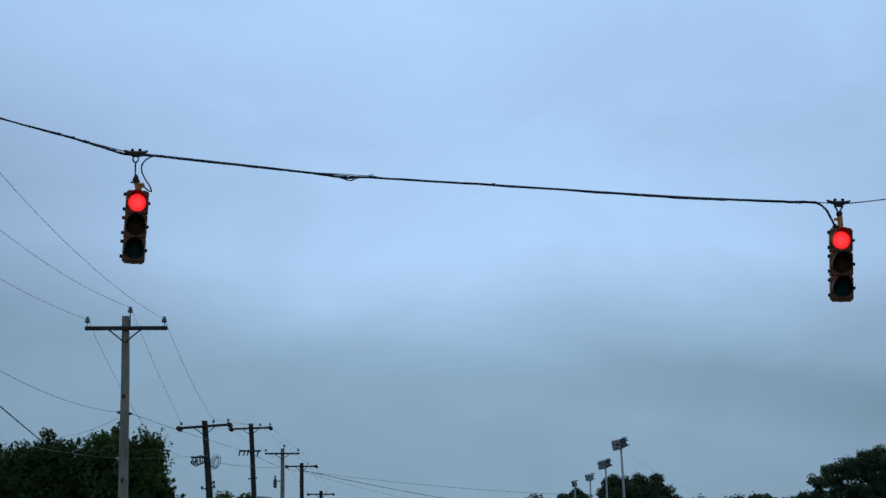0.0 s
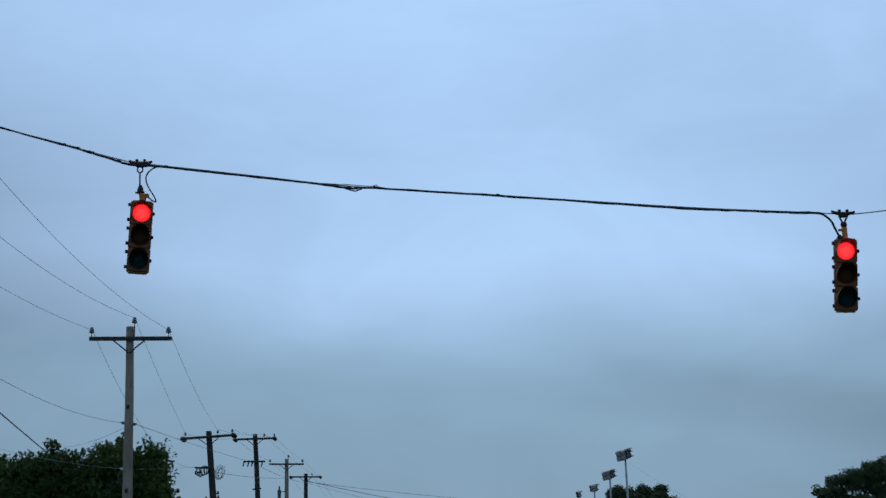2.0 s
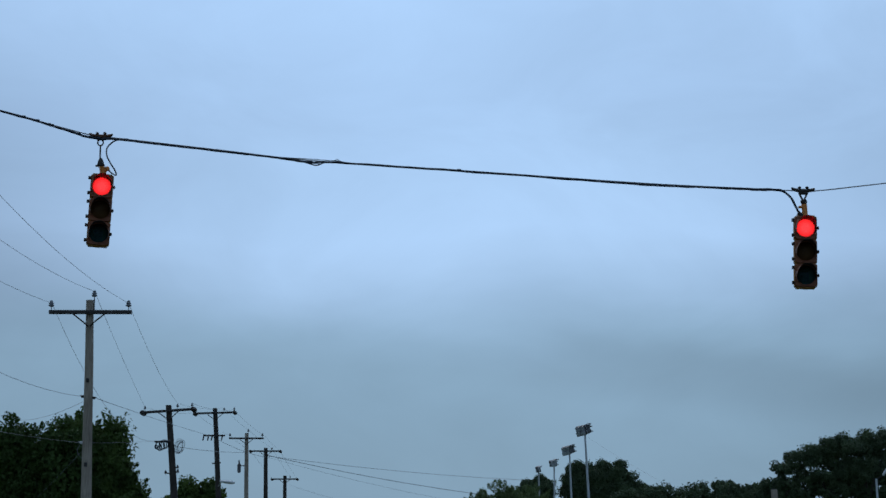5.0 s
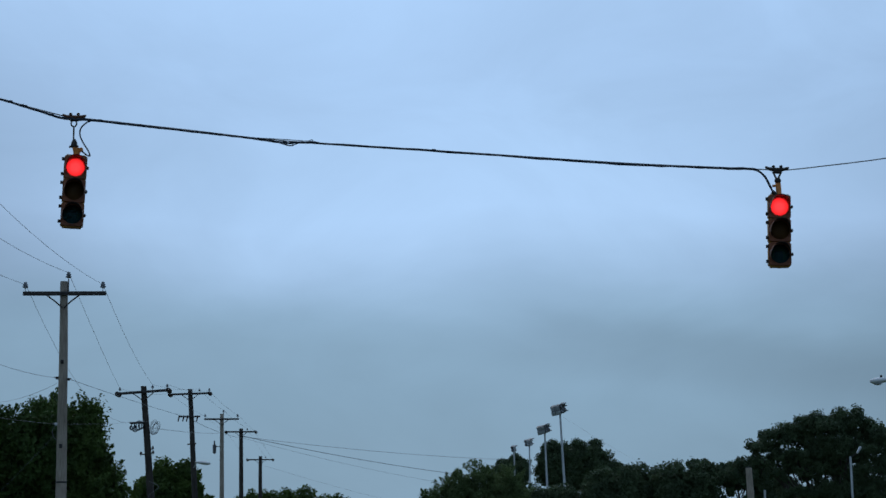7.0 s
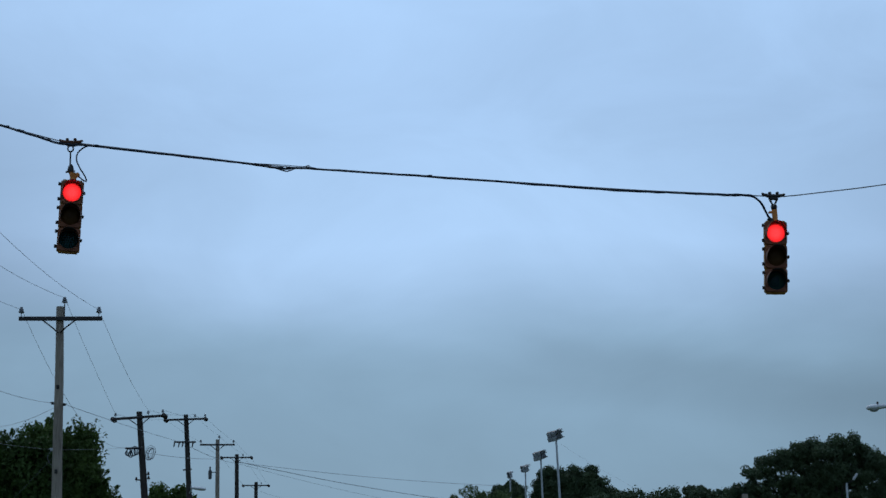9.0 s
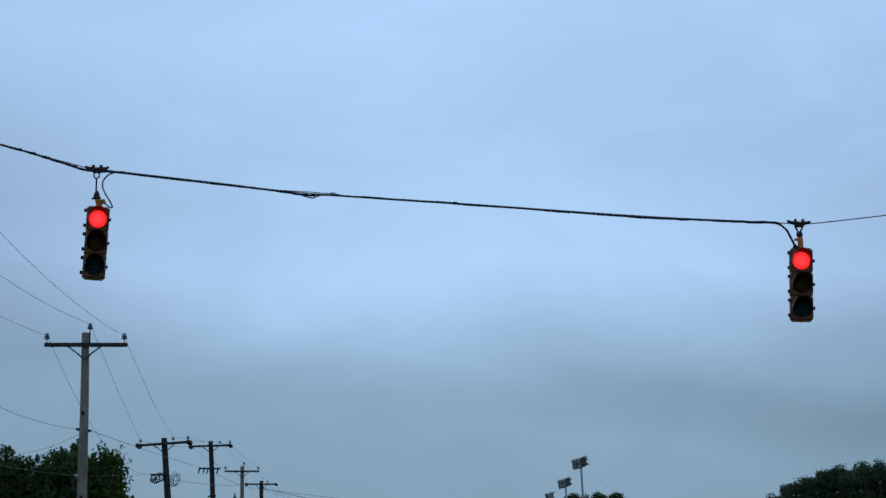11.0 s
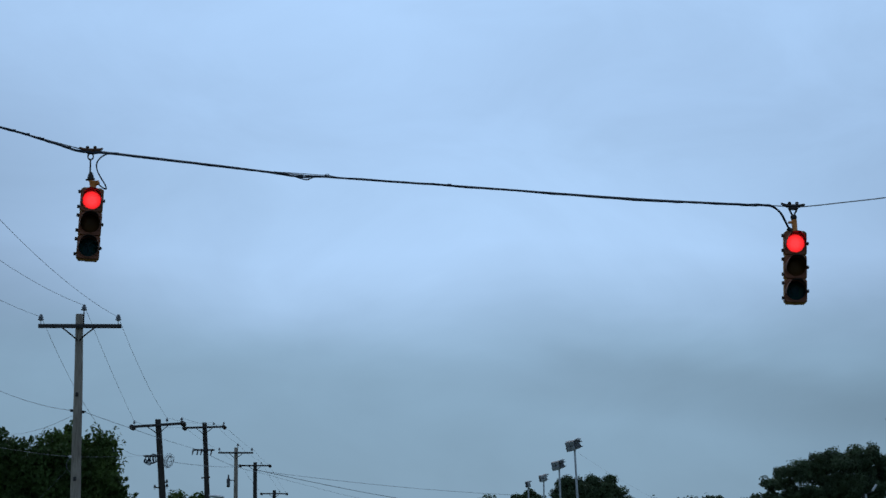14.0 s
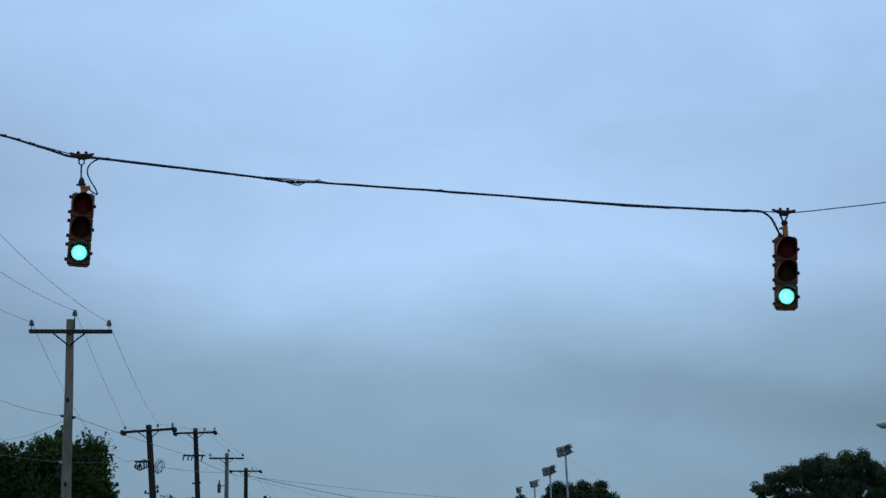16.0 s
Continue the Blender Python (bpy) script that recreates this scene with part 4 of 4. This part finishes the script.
def make_span():
    rng = random.Random(2)
    for x, z, name in ((-14.5, 10.95, "west"), (16.0, 9.1, "east")):
        pole = thing("span_pole", pose(x, SPAN_Y, 0), "plain wooden pole that anchors the span wire", "pole", "span wire poles")
        bm = bmesh.new()
        tube(bm, [(0, 0, -0.3), (0, 0, z * 0.5), (0, 0, z + 0.8)], [0.2, 0.17, 0.14], 12)
        part("shaft", bm, "grey_wood", pole)
        bm = bmesh.new()
        tube(bm, [(0.0, -0.16, z), (0.0, 0.16, z)], 0.03, 8)
        part("anchor_bolt", bm, "dark_metal", pole)
    # thin carrying strand, clamp to clamp
    strand = bezier([(-14.5, SPAN_Y, 10.95), (-10.5, SPAN_Y, 9.66), (-7.1, SPAN_Y, 8.635), (-6.1, SPAN_Y, 8.36), (-5.2, SPAN_Y, 8.115), (-4.99, SPAN_Y, 8.075), (-4.75, SPAN_Y, 8.055), (-3.2, SPAN_Y, 7.875), (-1.71, SPAN_Y, 7.705),
                     (0.7, SPAN_Y, 7.545), (3.26, SPAN_Y, 7.365), (4.9, SPAN_Y, 7.285), (5.69, SPAN_Y, 7.245), (5.95, SPAN_Y, 7.255), (6.4, SPAN_Y, 7.305), (7.4, SPAN_Y, 7.43), (9.5, SPAN_Y, 7.75), (16.0, SPAN_Y, 9.1)], 8)
    bm = bmesh.new()
    tube(bm, strand, 0.0085, 6)
    tagged(link_mesh("span_wire", bm, "steel_wire"), "thin galvanised steel span wire carrying the traffic signals", "wire")
    # the bundled feed cable lashed to it
    path = bezier([(-14.5, SPAN_Y - 0.03, 10.9), (-10.5, SPAN_Y - 0.03, 9.645), (-7.1, SPAN_Y - 0.03, 8.635), (-6.1, SPAN_Y - 0.03, 8.355), (-5.55, SPAN_Y - 0.03, 8.180), (-5.2, SPAN_Y - 0.03, 8.07), (-4.95, SPAN_Y - 0.03, 8.035), (-4.7, SPAN_Y - 0.03, 8.025),
                   (-3.2, SPAN_Y - 0.03, 7.855), (-2.3, SPAN_Y - 0.03, 7.745), (-1.75, SPAN_Y - 0.03, 7.67), (-1.4, SPAN_Y - 0.03, 7.675), (0.7, SPAN_Y - 0.03, 7.53), (3.26, SPAN_Y - 0.03, 7.34), (4.6, SPAN_Y - 0.03, 7.28), (5.2, SPAN_Y - 0.03, 7.262),
                   (5.36, SPAN_Y - 0.05, 7.235), (5.48, SPAN_Y - 0.06, 7.14), (5.56, SPAN_Y - 0.05, 7.0), (5.62, SPAN_Y - 0.02, 6.885)], 10)
    wob = [p + Vector((0, 0, 0.010 * noise.noise(Vector((p.x * 2.3, 0, 3))) + 0.006 * noise.noise(Vector((p.x * 9, 1, 3))))) for p in path]
    bm = bmesh.new()
    tube(bm, wob, [0.0175 + 0.007 * noise.noise(Vector((p.x * 1.1, 4, 0))) + 0.004 * noise.noise(Vector((p.x * 5, 2, 0))) + 0.0012 * math.sin(p.x * 31) for p in wob], 8)
    cable = tagged(link_mesh("signal_cable", bm, "rubber"), "thick black signal cable lashed along the span wire", "cable")
    # taped ties
    for k in range(14):
        p = wob[rng.randrange(25, 125)]
        bm = bmesh.new()
        tube(bm, [p + Vector((-0.03, 0, 0.008)), p + Vector((0.03, 0, 0.005))], 0.0215, 8)
        part("tape_band", bm, "rubber", cable)
    # the splice: a small drooping loop and a loose tail
    bm = bmesh.new()
    tube(bm, bezier([(-2.2, SPAN_Y - 0.06, 7.745), (-1.95, SPAN_Y - 0.07, 7.69), (-1.78, SPAN_Y - 0.07, 7.638), (-1.70, SPAN_Y - 0.07, 7.622), (-1.65, SPAN_Y - 0.07, 7.64), (-1.58, SPAN_Y - 0.06, 7.668)], 6), 0.0095, 6)
    part("splice_loop", bm, "rubber", cable)
    bm = bmesh.new()
    tube(bm, bezier([(-2.25, SPAN_Y - 0.02, 7.755), (-1.8, SPAN_Y - 0.03, 7.728), (-1.47, SPAN_Y - 0.03, 7.703), (-1.39, SPAN_Y - 0.03, 7.722), (-1.35, SPAN_Y - 0.03, 7.695), (-1.25, SPAN_Y - 0.03, 7.675)], 6), 0.0055, 6)
    part("loose_tail", bm, "rubber", cable)


make_span()

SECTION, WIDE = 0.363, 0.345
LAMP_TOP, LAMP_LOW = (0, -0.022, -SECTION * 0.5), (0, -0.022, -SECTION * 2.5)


def door_mesh(bm):
    """A square door with a round opening and a stepped rim; faces -y."""
    n, r, h, w = 40, 0.145, SECTION * 0.485, WIDE * 0.49
    sq, rim, inner = [], [], []
    for j in range(n):
        k = 2 * math.pi * (j + 0.5) / n
        c, s = math.cos(k), math.sin(k)
        f = min(w / max(abs(c), 1e-6), h / max(abs(s), 1e-6))
        f = min(f, 0.222)
        sq.append((c * f, s * f))
        rim.append((c * (r + 0.012), s * (r + 0.012)))
        inner.append((c * r, s * r))
    rows = [[(a, 0.02, b) for a, b in sq], [(a, -0.012, b) for a, b in sq], [(a * 0.975, -0.018, b * 0.975) for a, b in sq], [(a, -0.018, b) for a, b in rim],
            [(a, -0.03, b) for a, b in rim], [(a, -0.03, b) for a, b in inner], [(a, 0.02, b) for a, b in inner]]
    ring_rows(bm, rows, close=True)


def visor_mesh(bm, length=0.225, r=0.162):
    """A cutaway visor: a hood over the upper half of the lens, narrowing to its lip; painted outside, black inside."""
    n, m = 28, 8
    skin = []
    for side, off in enumerate((0.0, -0.005)):
        grid = []
        for j in range(n + 1):
            a = radians(-40 + (260 * j / n))
            lower = max(0.0, 0.62 - math.sin(a))
            ln = length * (1 - 0.80 * min(1.0, lower * 0.9))
            line = []
            for i in range(m + 1):
                d = ln * i / m
                rr = (r + off) * (1 - 0.6 * d * abs(math.cos(a)))
                line.append(bm.verts.new((rr * math.cos(a), -0.03 - d, (r + off) * math.sin(a) - 0.03 * d)))
            grid.append(line)
        skin.append(grid)
        for j in range(n):
            for i in range(m):
                q = (grid[j][i], grid[j + 1][i], grid[j + 1][i + 1], grid[j][i + 1])
                bm.faces.new(q if side == 0 else q[::-1]).material_index = side
    a, b = skin
    for j in range(n):
        bm.faces.new((a[j][m], a[j + 1][m], b[j + 1][m], b[j][m])).material_index = 1
        bm.faces.new((a[j + 1][0], a[j][0], b[j][0], b[j + 1][0]))
    for i in range(m):
        bm.faces.new((a[0][i], a[0][i + 1], b[0][i + 1], b[0][i])).material_index = 1
        bm.faces.new((a[n][i + 1], a[n][i], b[n][i], b[n][i + 1])).material_index = 1


def make_signal(m, label):
    """Three sections under the origin (middle of the roof), facing -y. Returns the thing and its lamp unit."""
    sig = thing("traffic_signal", m, label, "traffic signal", "signals on the span wire")
    for k, colour in enumerate(("red", "amber", "green")):
        cz = -SECTION * (k + 0.5)
        bm = bmesh.new()
        # an open-fronted case, walls 6 mm thick, rounded rear; floor and roof are cut through for the wiring
        hw, hh = WIDE / 2, SECTION / 2 - 0.003
        back = 0.16

        def outline(inset, y, taper=0.0):
            pts = []
            for sx, sz, a0 in ((1, 1, 0), (-1, 1, 90), (-1, -1, 180), (1, -1, 270)):
                for q in range(5):
                    a = radians(a0 + 22.5 * q)
                    rr = 0.028 + taper
                    pts.append((sx * (hw - inset - taper * 0.4 - 0.028) + rr * math.cos(a) - taper * math.cos(a), y, cz + sz * (hh - inset - taper * 0.3 - 0.028) + rr * math.sin(a) - taper * math.sin(a)))
            return pts
        ring_rows(bm, [outline(0.012, -0.02), outline(0.0, -0.02), outline(0.0, 0.09), outline(0.02, back, 0.03), outline(0.08, back + 0.015, 0.04), outline(0.09, back - 0.01, 0.04), outline(0.03, back - 0.02, 0.03), outline(0.012, 0.09)], close=True)
        section = part("section", bm, "yellow", sig, "faded yellow signal case")
        bm = bmesh.new()
        box(bm, 0, back - 0.004, cz, WIDE - 0.15, 0.012, SECTION - 0.15)
        part("back_plate", bm, "black", section)
        bm = bmesh.new()
        door_mesh(bm)
        bmesh.ops.transform(bm, matrix=Matrix.Translation((0, -0.045, cz)), verts=bm.verts)
        door = part("door", bm, "door", sig, "dark brown door")
        bm = bmesh.new()
        lathe(bm, [(0.1455, 0.0), (0.1455, 0.006), (0.13, 0.016), (0.10, 0.028), (0.06, 0.036), (0.02, 0.039), (0.0004, 0.0395)], Matrix.Translation((0, -0.05, cz)) @ Matrix.Rotation(radians(90), 4, "X"), 40, cap=False)
        part("lens", bm, colour, door, colour + " signal lens")
        if colour == "green":
            # an added ring masks the lamp's rim, so the green disc glows smaller
            bm = bmesh.new()
            lathe(bm, [(0.118, 0.0), (0.1448, 0.0), (0.1448, 0.003), (0.118, 0.003)], Matrix.Translation((0, -0.041, cz)) @ Matrix.Rotation(radians(90), 4, "X"), 40, close=True)
            part("glow_mask", bm, "ring", door, "dark teal ring added to narrow the lit disc")
        bm = bmesh.new()
        visor_mesh(bm)
        bmesh.ops.transform(bm, matrix=Matrix.Translation((0, -0.045, cz)), verts=bm.verts)
        visor = part("visor", bm, "door", door, "cutaway visor, black inside")
        visor.data.materials.append(M["black"])
        for hz in (0.115, -0.115):
            bm = bmesh.new()
            tube(bm, [(-WIDE / 2 - 0.020, -0.045, cz + hz - 0.024), (-WIDE / 2 - 0.020, -0.045, cz + hz + 0.024)], 0.019, 8)
            box(bm, -WIDE / 2, -0.04, cz + hz, 0.03, 0.03, 0.03, 0.004)
            part("hinge", bm, "dark_metal", sig)
        bm = bmesh.new()
        tube(bm, [(WIDE / 2 - 0.01, -0.045, cz - 0.005), (WIDE / 2 + 0.03, -0.045, cz - 0.005)], 0.011, 6)
        box(bm, WIDE / 2 + 0.012, -0.045, cz - 0.005, 0.024, 0.05, 0.05, 0.008)
        part("latch", bm, "dark_metal", sig)
    # roof and bottom plates
    for name, z, s in (("roof_cap", -0.0, 1), ("bottom_cap", -SECTION * 3, -1)):
        bm = bmesh.new()
        box(bm, 0, 0.05, z + s * 0.004, WIDE - 0.06, 0.16, 0.016, 0.006)
        if s < 0:
            lathe(bm, [(0.05, 0), (0.045, -0.012), (0.02, -0.016)], Matrix.Translation((0, 0.05, z - 0.008)), 14)
        part(name, bm, "yellow", sig)
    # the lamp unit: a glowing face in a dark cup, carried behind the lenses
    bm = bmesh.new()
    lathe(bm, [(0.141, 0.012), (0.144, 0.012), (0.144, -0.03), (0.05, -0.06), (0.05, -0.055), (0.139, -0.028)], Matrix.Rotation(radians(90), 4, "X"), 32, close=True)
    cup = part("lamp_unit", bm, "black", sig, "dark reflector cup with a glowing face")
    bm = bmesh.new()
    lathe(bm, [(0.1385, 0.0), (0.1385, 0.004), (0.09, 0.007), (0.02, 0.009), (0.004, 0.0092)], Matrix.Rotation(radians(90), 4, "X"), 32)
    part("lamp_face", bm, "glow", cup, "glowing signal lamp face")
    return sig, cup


def saddle(bm, x, y, z):
    """A winged span-wire clamp with two bolts."""
    tube(bm, bezier([(x - 0.18, y, z + 0.042), (x - 0.12, y, z + 0.010), (x, y, z - 0.006), (x + 0.12, y, z + 0.004), (x + 0.18, y, z + 0.028)], 5), [0.010, 0.016, 0.02, 0.022, 0.024, 0.026, 0.028, 0.03, 0.032, 0.033, 0.034, 0.033, 0.032, 0.03, 0.028, 0.026, 0.024, 0.022, 0.02, 0.016, 0.01], 8)
    for dx in (-0.055, 0.06):
        tube(bm, [(x + dx, y - 0.01, z - 0.02), (x + dx, y - 0.01, z + 0.062)], 0.012, 6)
        lathe(bm, [(0.026, 0), (0.026, 0.022), (0.012, 0.026)], Matrix.Translation((x + dx, y - 0.01, z + 0.032)), 6)
    box(bm, x, y, z - 0.035, 0.13, 0.05, 0.06, 0.01)


def make_signals():
    a, lamp_a = make_signal(pose(-4.95, SPAN_Y, 7.485, 0, 2.6, 10), "yellow three-light traffic signal on a long hanger rod")
    b, lamp_b = make_signal(pose(5.71, SPAN_Y, 6.855, 0, 1.05, -3.2), "yellow three-light traffic signal on a short hanger")
    # long hanger: clamp, eye, rod, coupling, flared bracket
    inv = a.matrix_basis.inverted()

    def local(bm, i):
        bmesh.ops.transform(bm, matrix=i, verts=bm.verts)
        return bm
    bm = bmesh.new()
    saddle(bm, -4.99, SPAN_Y, 8.085)
    part("span_clamp", local(bm, inv), "rust", a, "rusty span wire clamp")
    bm = bmesh.new()
    ring = [(-4.995 + 0.042 * math.cos(k), SPAN_Y, 7.985 + 0.048 * math.sin(k)) for k in (2 * math.pi * j / 16 for j in range(16))]
    tube(bm, ring, 0.0115, 6, close=True)
    part("eye", local(bm, inv), "dark_metal", a)
    bm = bmesh.new()
    tube(bm, [(-4.995, SPAN_Y, 7.945), (-4.995, SPAN_Y, 7.68)], 0.0125, 8)
    part("hanger_rod", local(bm, inv), "dark_metal", a)
    bm = bmesh.new()
    lathe(bm, [(0.018, 0.12), (0.03, 0.10), (0.042, 0.07), (0.05, 0.04), (0.05, 0.0), (0.03, -0.02)], Matrix.Translation((-4.985, SPAN_Y, 7.625)), 10)
    tube(bm, [(-5.06, SPAN_Y, 7.625), (-4.92, SPAN_Y, 7.635)], 0.016, 6)
    part("coupling", local(bm, inv), "dark_metal", a)
    bm = bmesh.new()
    lathe(bm, [(0.05, 0), (0.05, 0.05), (0.062, 0.09), (0.075, 0.125), (0.045, 0.13)], Matrix.Translation((-4.95, SPAN_Y, 7.478)) @ Matrix.Rotation(radians(6), 4, "Y"), 14)
    box(bm, -4.9, SPAN_Y, 7.575, 0.1, 0.09, 0.06, 0.015, Matrix.Rotation(radians(-12), 4, "Y"))
    part("bracket", local(bm, inv), "orange", a, "orange-yellow mounting bracket")
    bm = bmesh.new()
    tube(bm, bezier([(-4.70, SPAN_Y - 0.03, 8.03), (-4.80, SPAN_Y - 0.05, 7.985), (-4.88, SPAN_Y - 0.07, 7.89), (-4.885, SPAN_Y - 0.07, 7.78), (-4.83, SPAN_Y - 0.07, 7.66), (-4.76, SPAN_Y - 0.07, 7.55), (-4.735, SPAN_Y - 0.06, 7.475), (-4.78, SPAN_Y - 0.05, 7.485), (-4.87, SPAN_Y - 0.02, 7.56)], 7), 0.0115, 6)
    part("pigtail_cable", local(bm, inv), "rubber", a, "black looped feed cable")
    # short hanger
    inv = b.matrix_basis.inverted()
    bm = bmesh.new()
    saddle(bm, 5.69, SPAN_Y, 7.255)
    for q in (-1, 1):
        tube(bm, [(5.69 + q * 0.062, SPAN_Y, 7.22), (5.69 + q * 0.045, SPAN_Y, 7.175), (5.69 + q * 0.014, SPAN_Y, 7.115)], [0.018, 0.015, 0.014], 7)
    part("span_clamp", local(bm, inv), "dark_metal", b, "dark span wire clamp")
    bm = bmesh.new()
    lathe(bm, [(0.02, 0.05), (0.042, 0.038), (0.052, 0.005), (0.042, -0.025), (0.022, -0.05), (0.022, -0.07)], Matrix.Translation((5.695, SPAN_Y, 7.075)), 12)
    part("coupling", local(bm, inv), "dark_metal", b)
    bm = bmesh.new()
    tube(bm, [(5.70, SPAN_Y, 7.04), (5.71, SPAN_Y, 6.85)], 0.042, 12)
    box(bm, 5.67, SPAN_Y, 7.0, 0.12, 0.07, 0.03, 0.008)
    part("bracket", local(bm, inv), "orange", b, "yellow mounting pipe")
    bm = bmesh.new()
    tube(bm, [(5.60, SPAN_Y - 0.01, 6.91), (5.66, SPAN_Y - 0.01, 6.86)], 0.035, 10)
    part("cable_gland", local(bm, inv), "dark_metal", b)
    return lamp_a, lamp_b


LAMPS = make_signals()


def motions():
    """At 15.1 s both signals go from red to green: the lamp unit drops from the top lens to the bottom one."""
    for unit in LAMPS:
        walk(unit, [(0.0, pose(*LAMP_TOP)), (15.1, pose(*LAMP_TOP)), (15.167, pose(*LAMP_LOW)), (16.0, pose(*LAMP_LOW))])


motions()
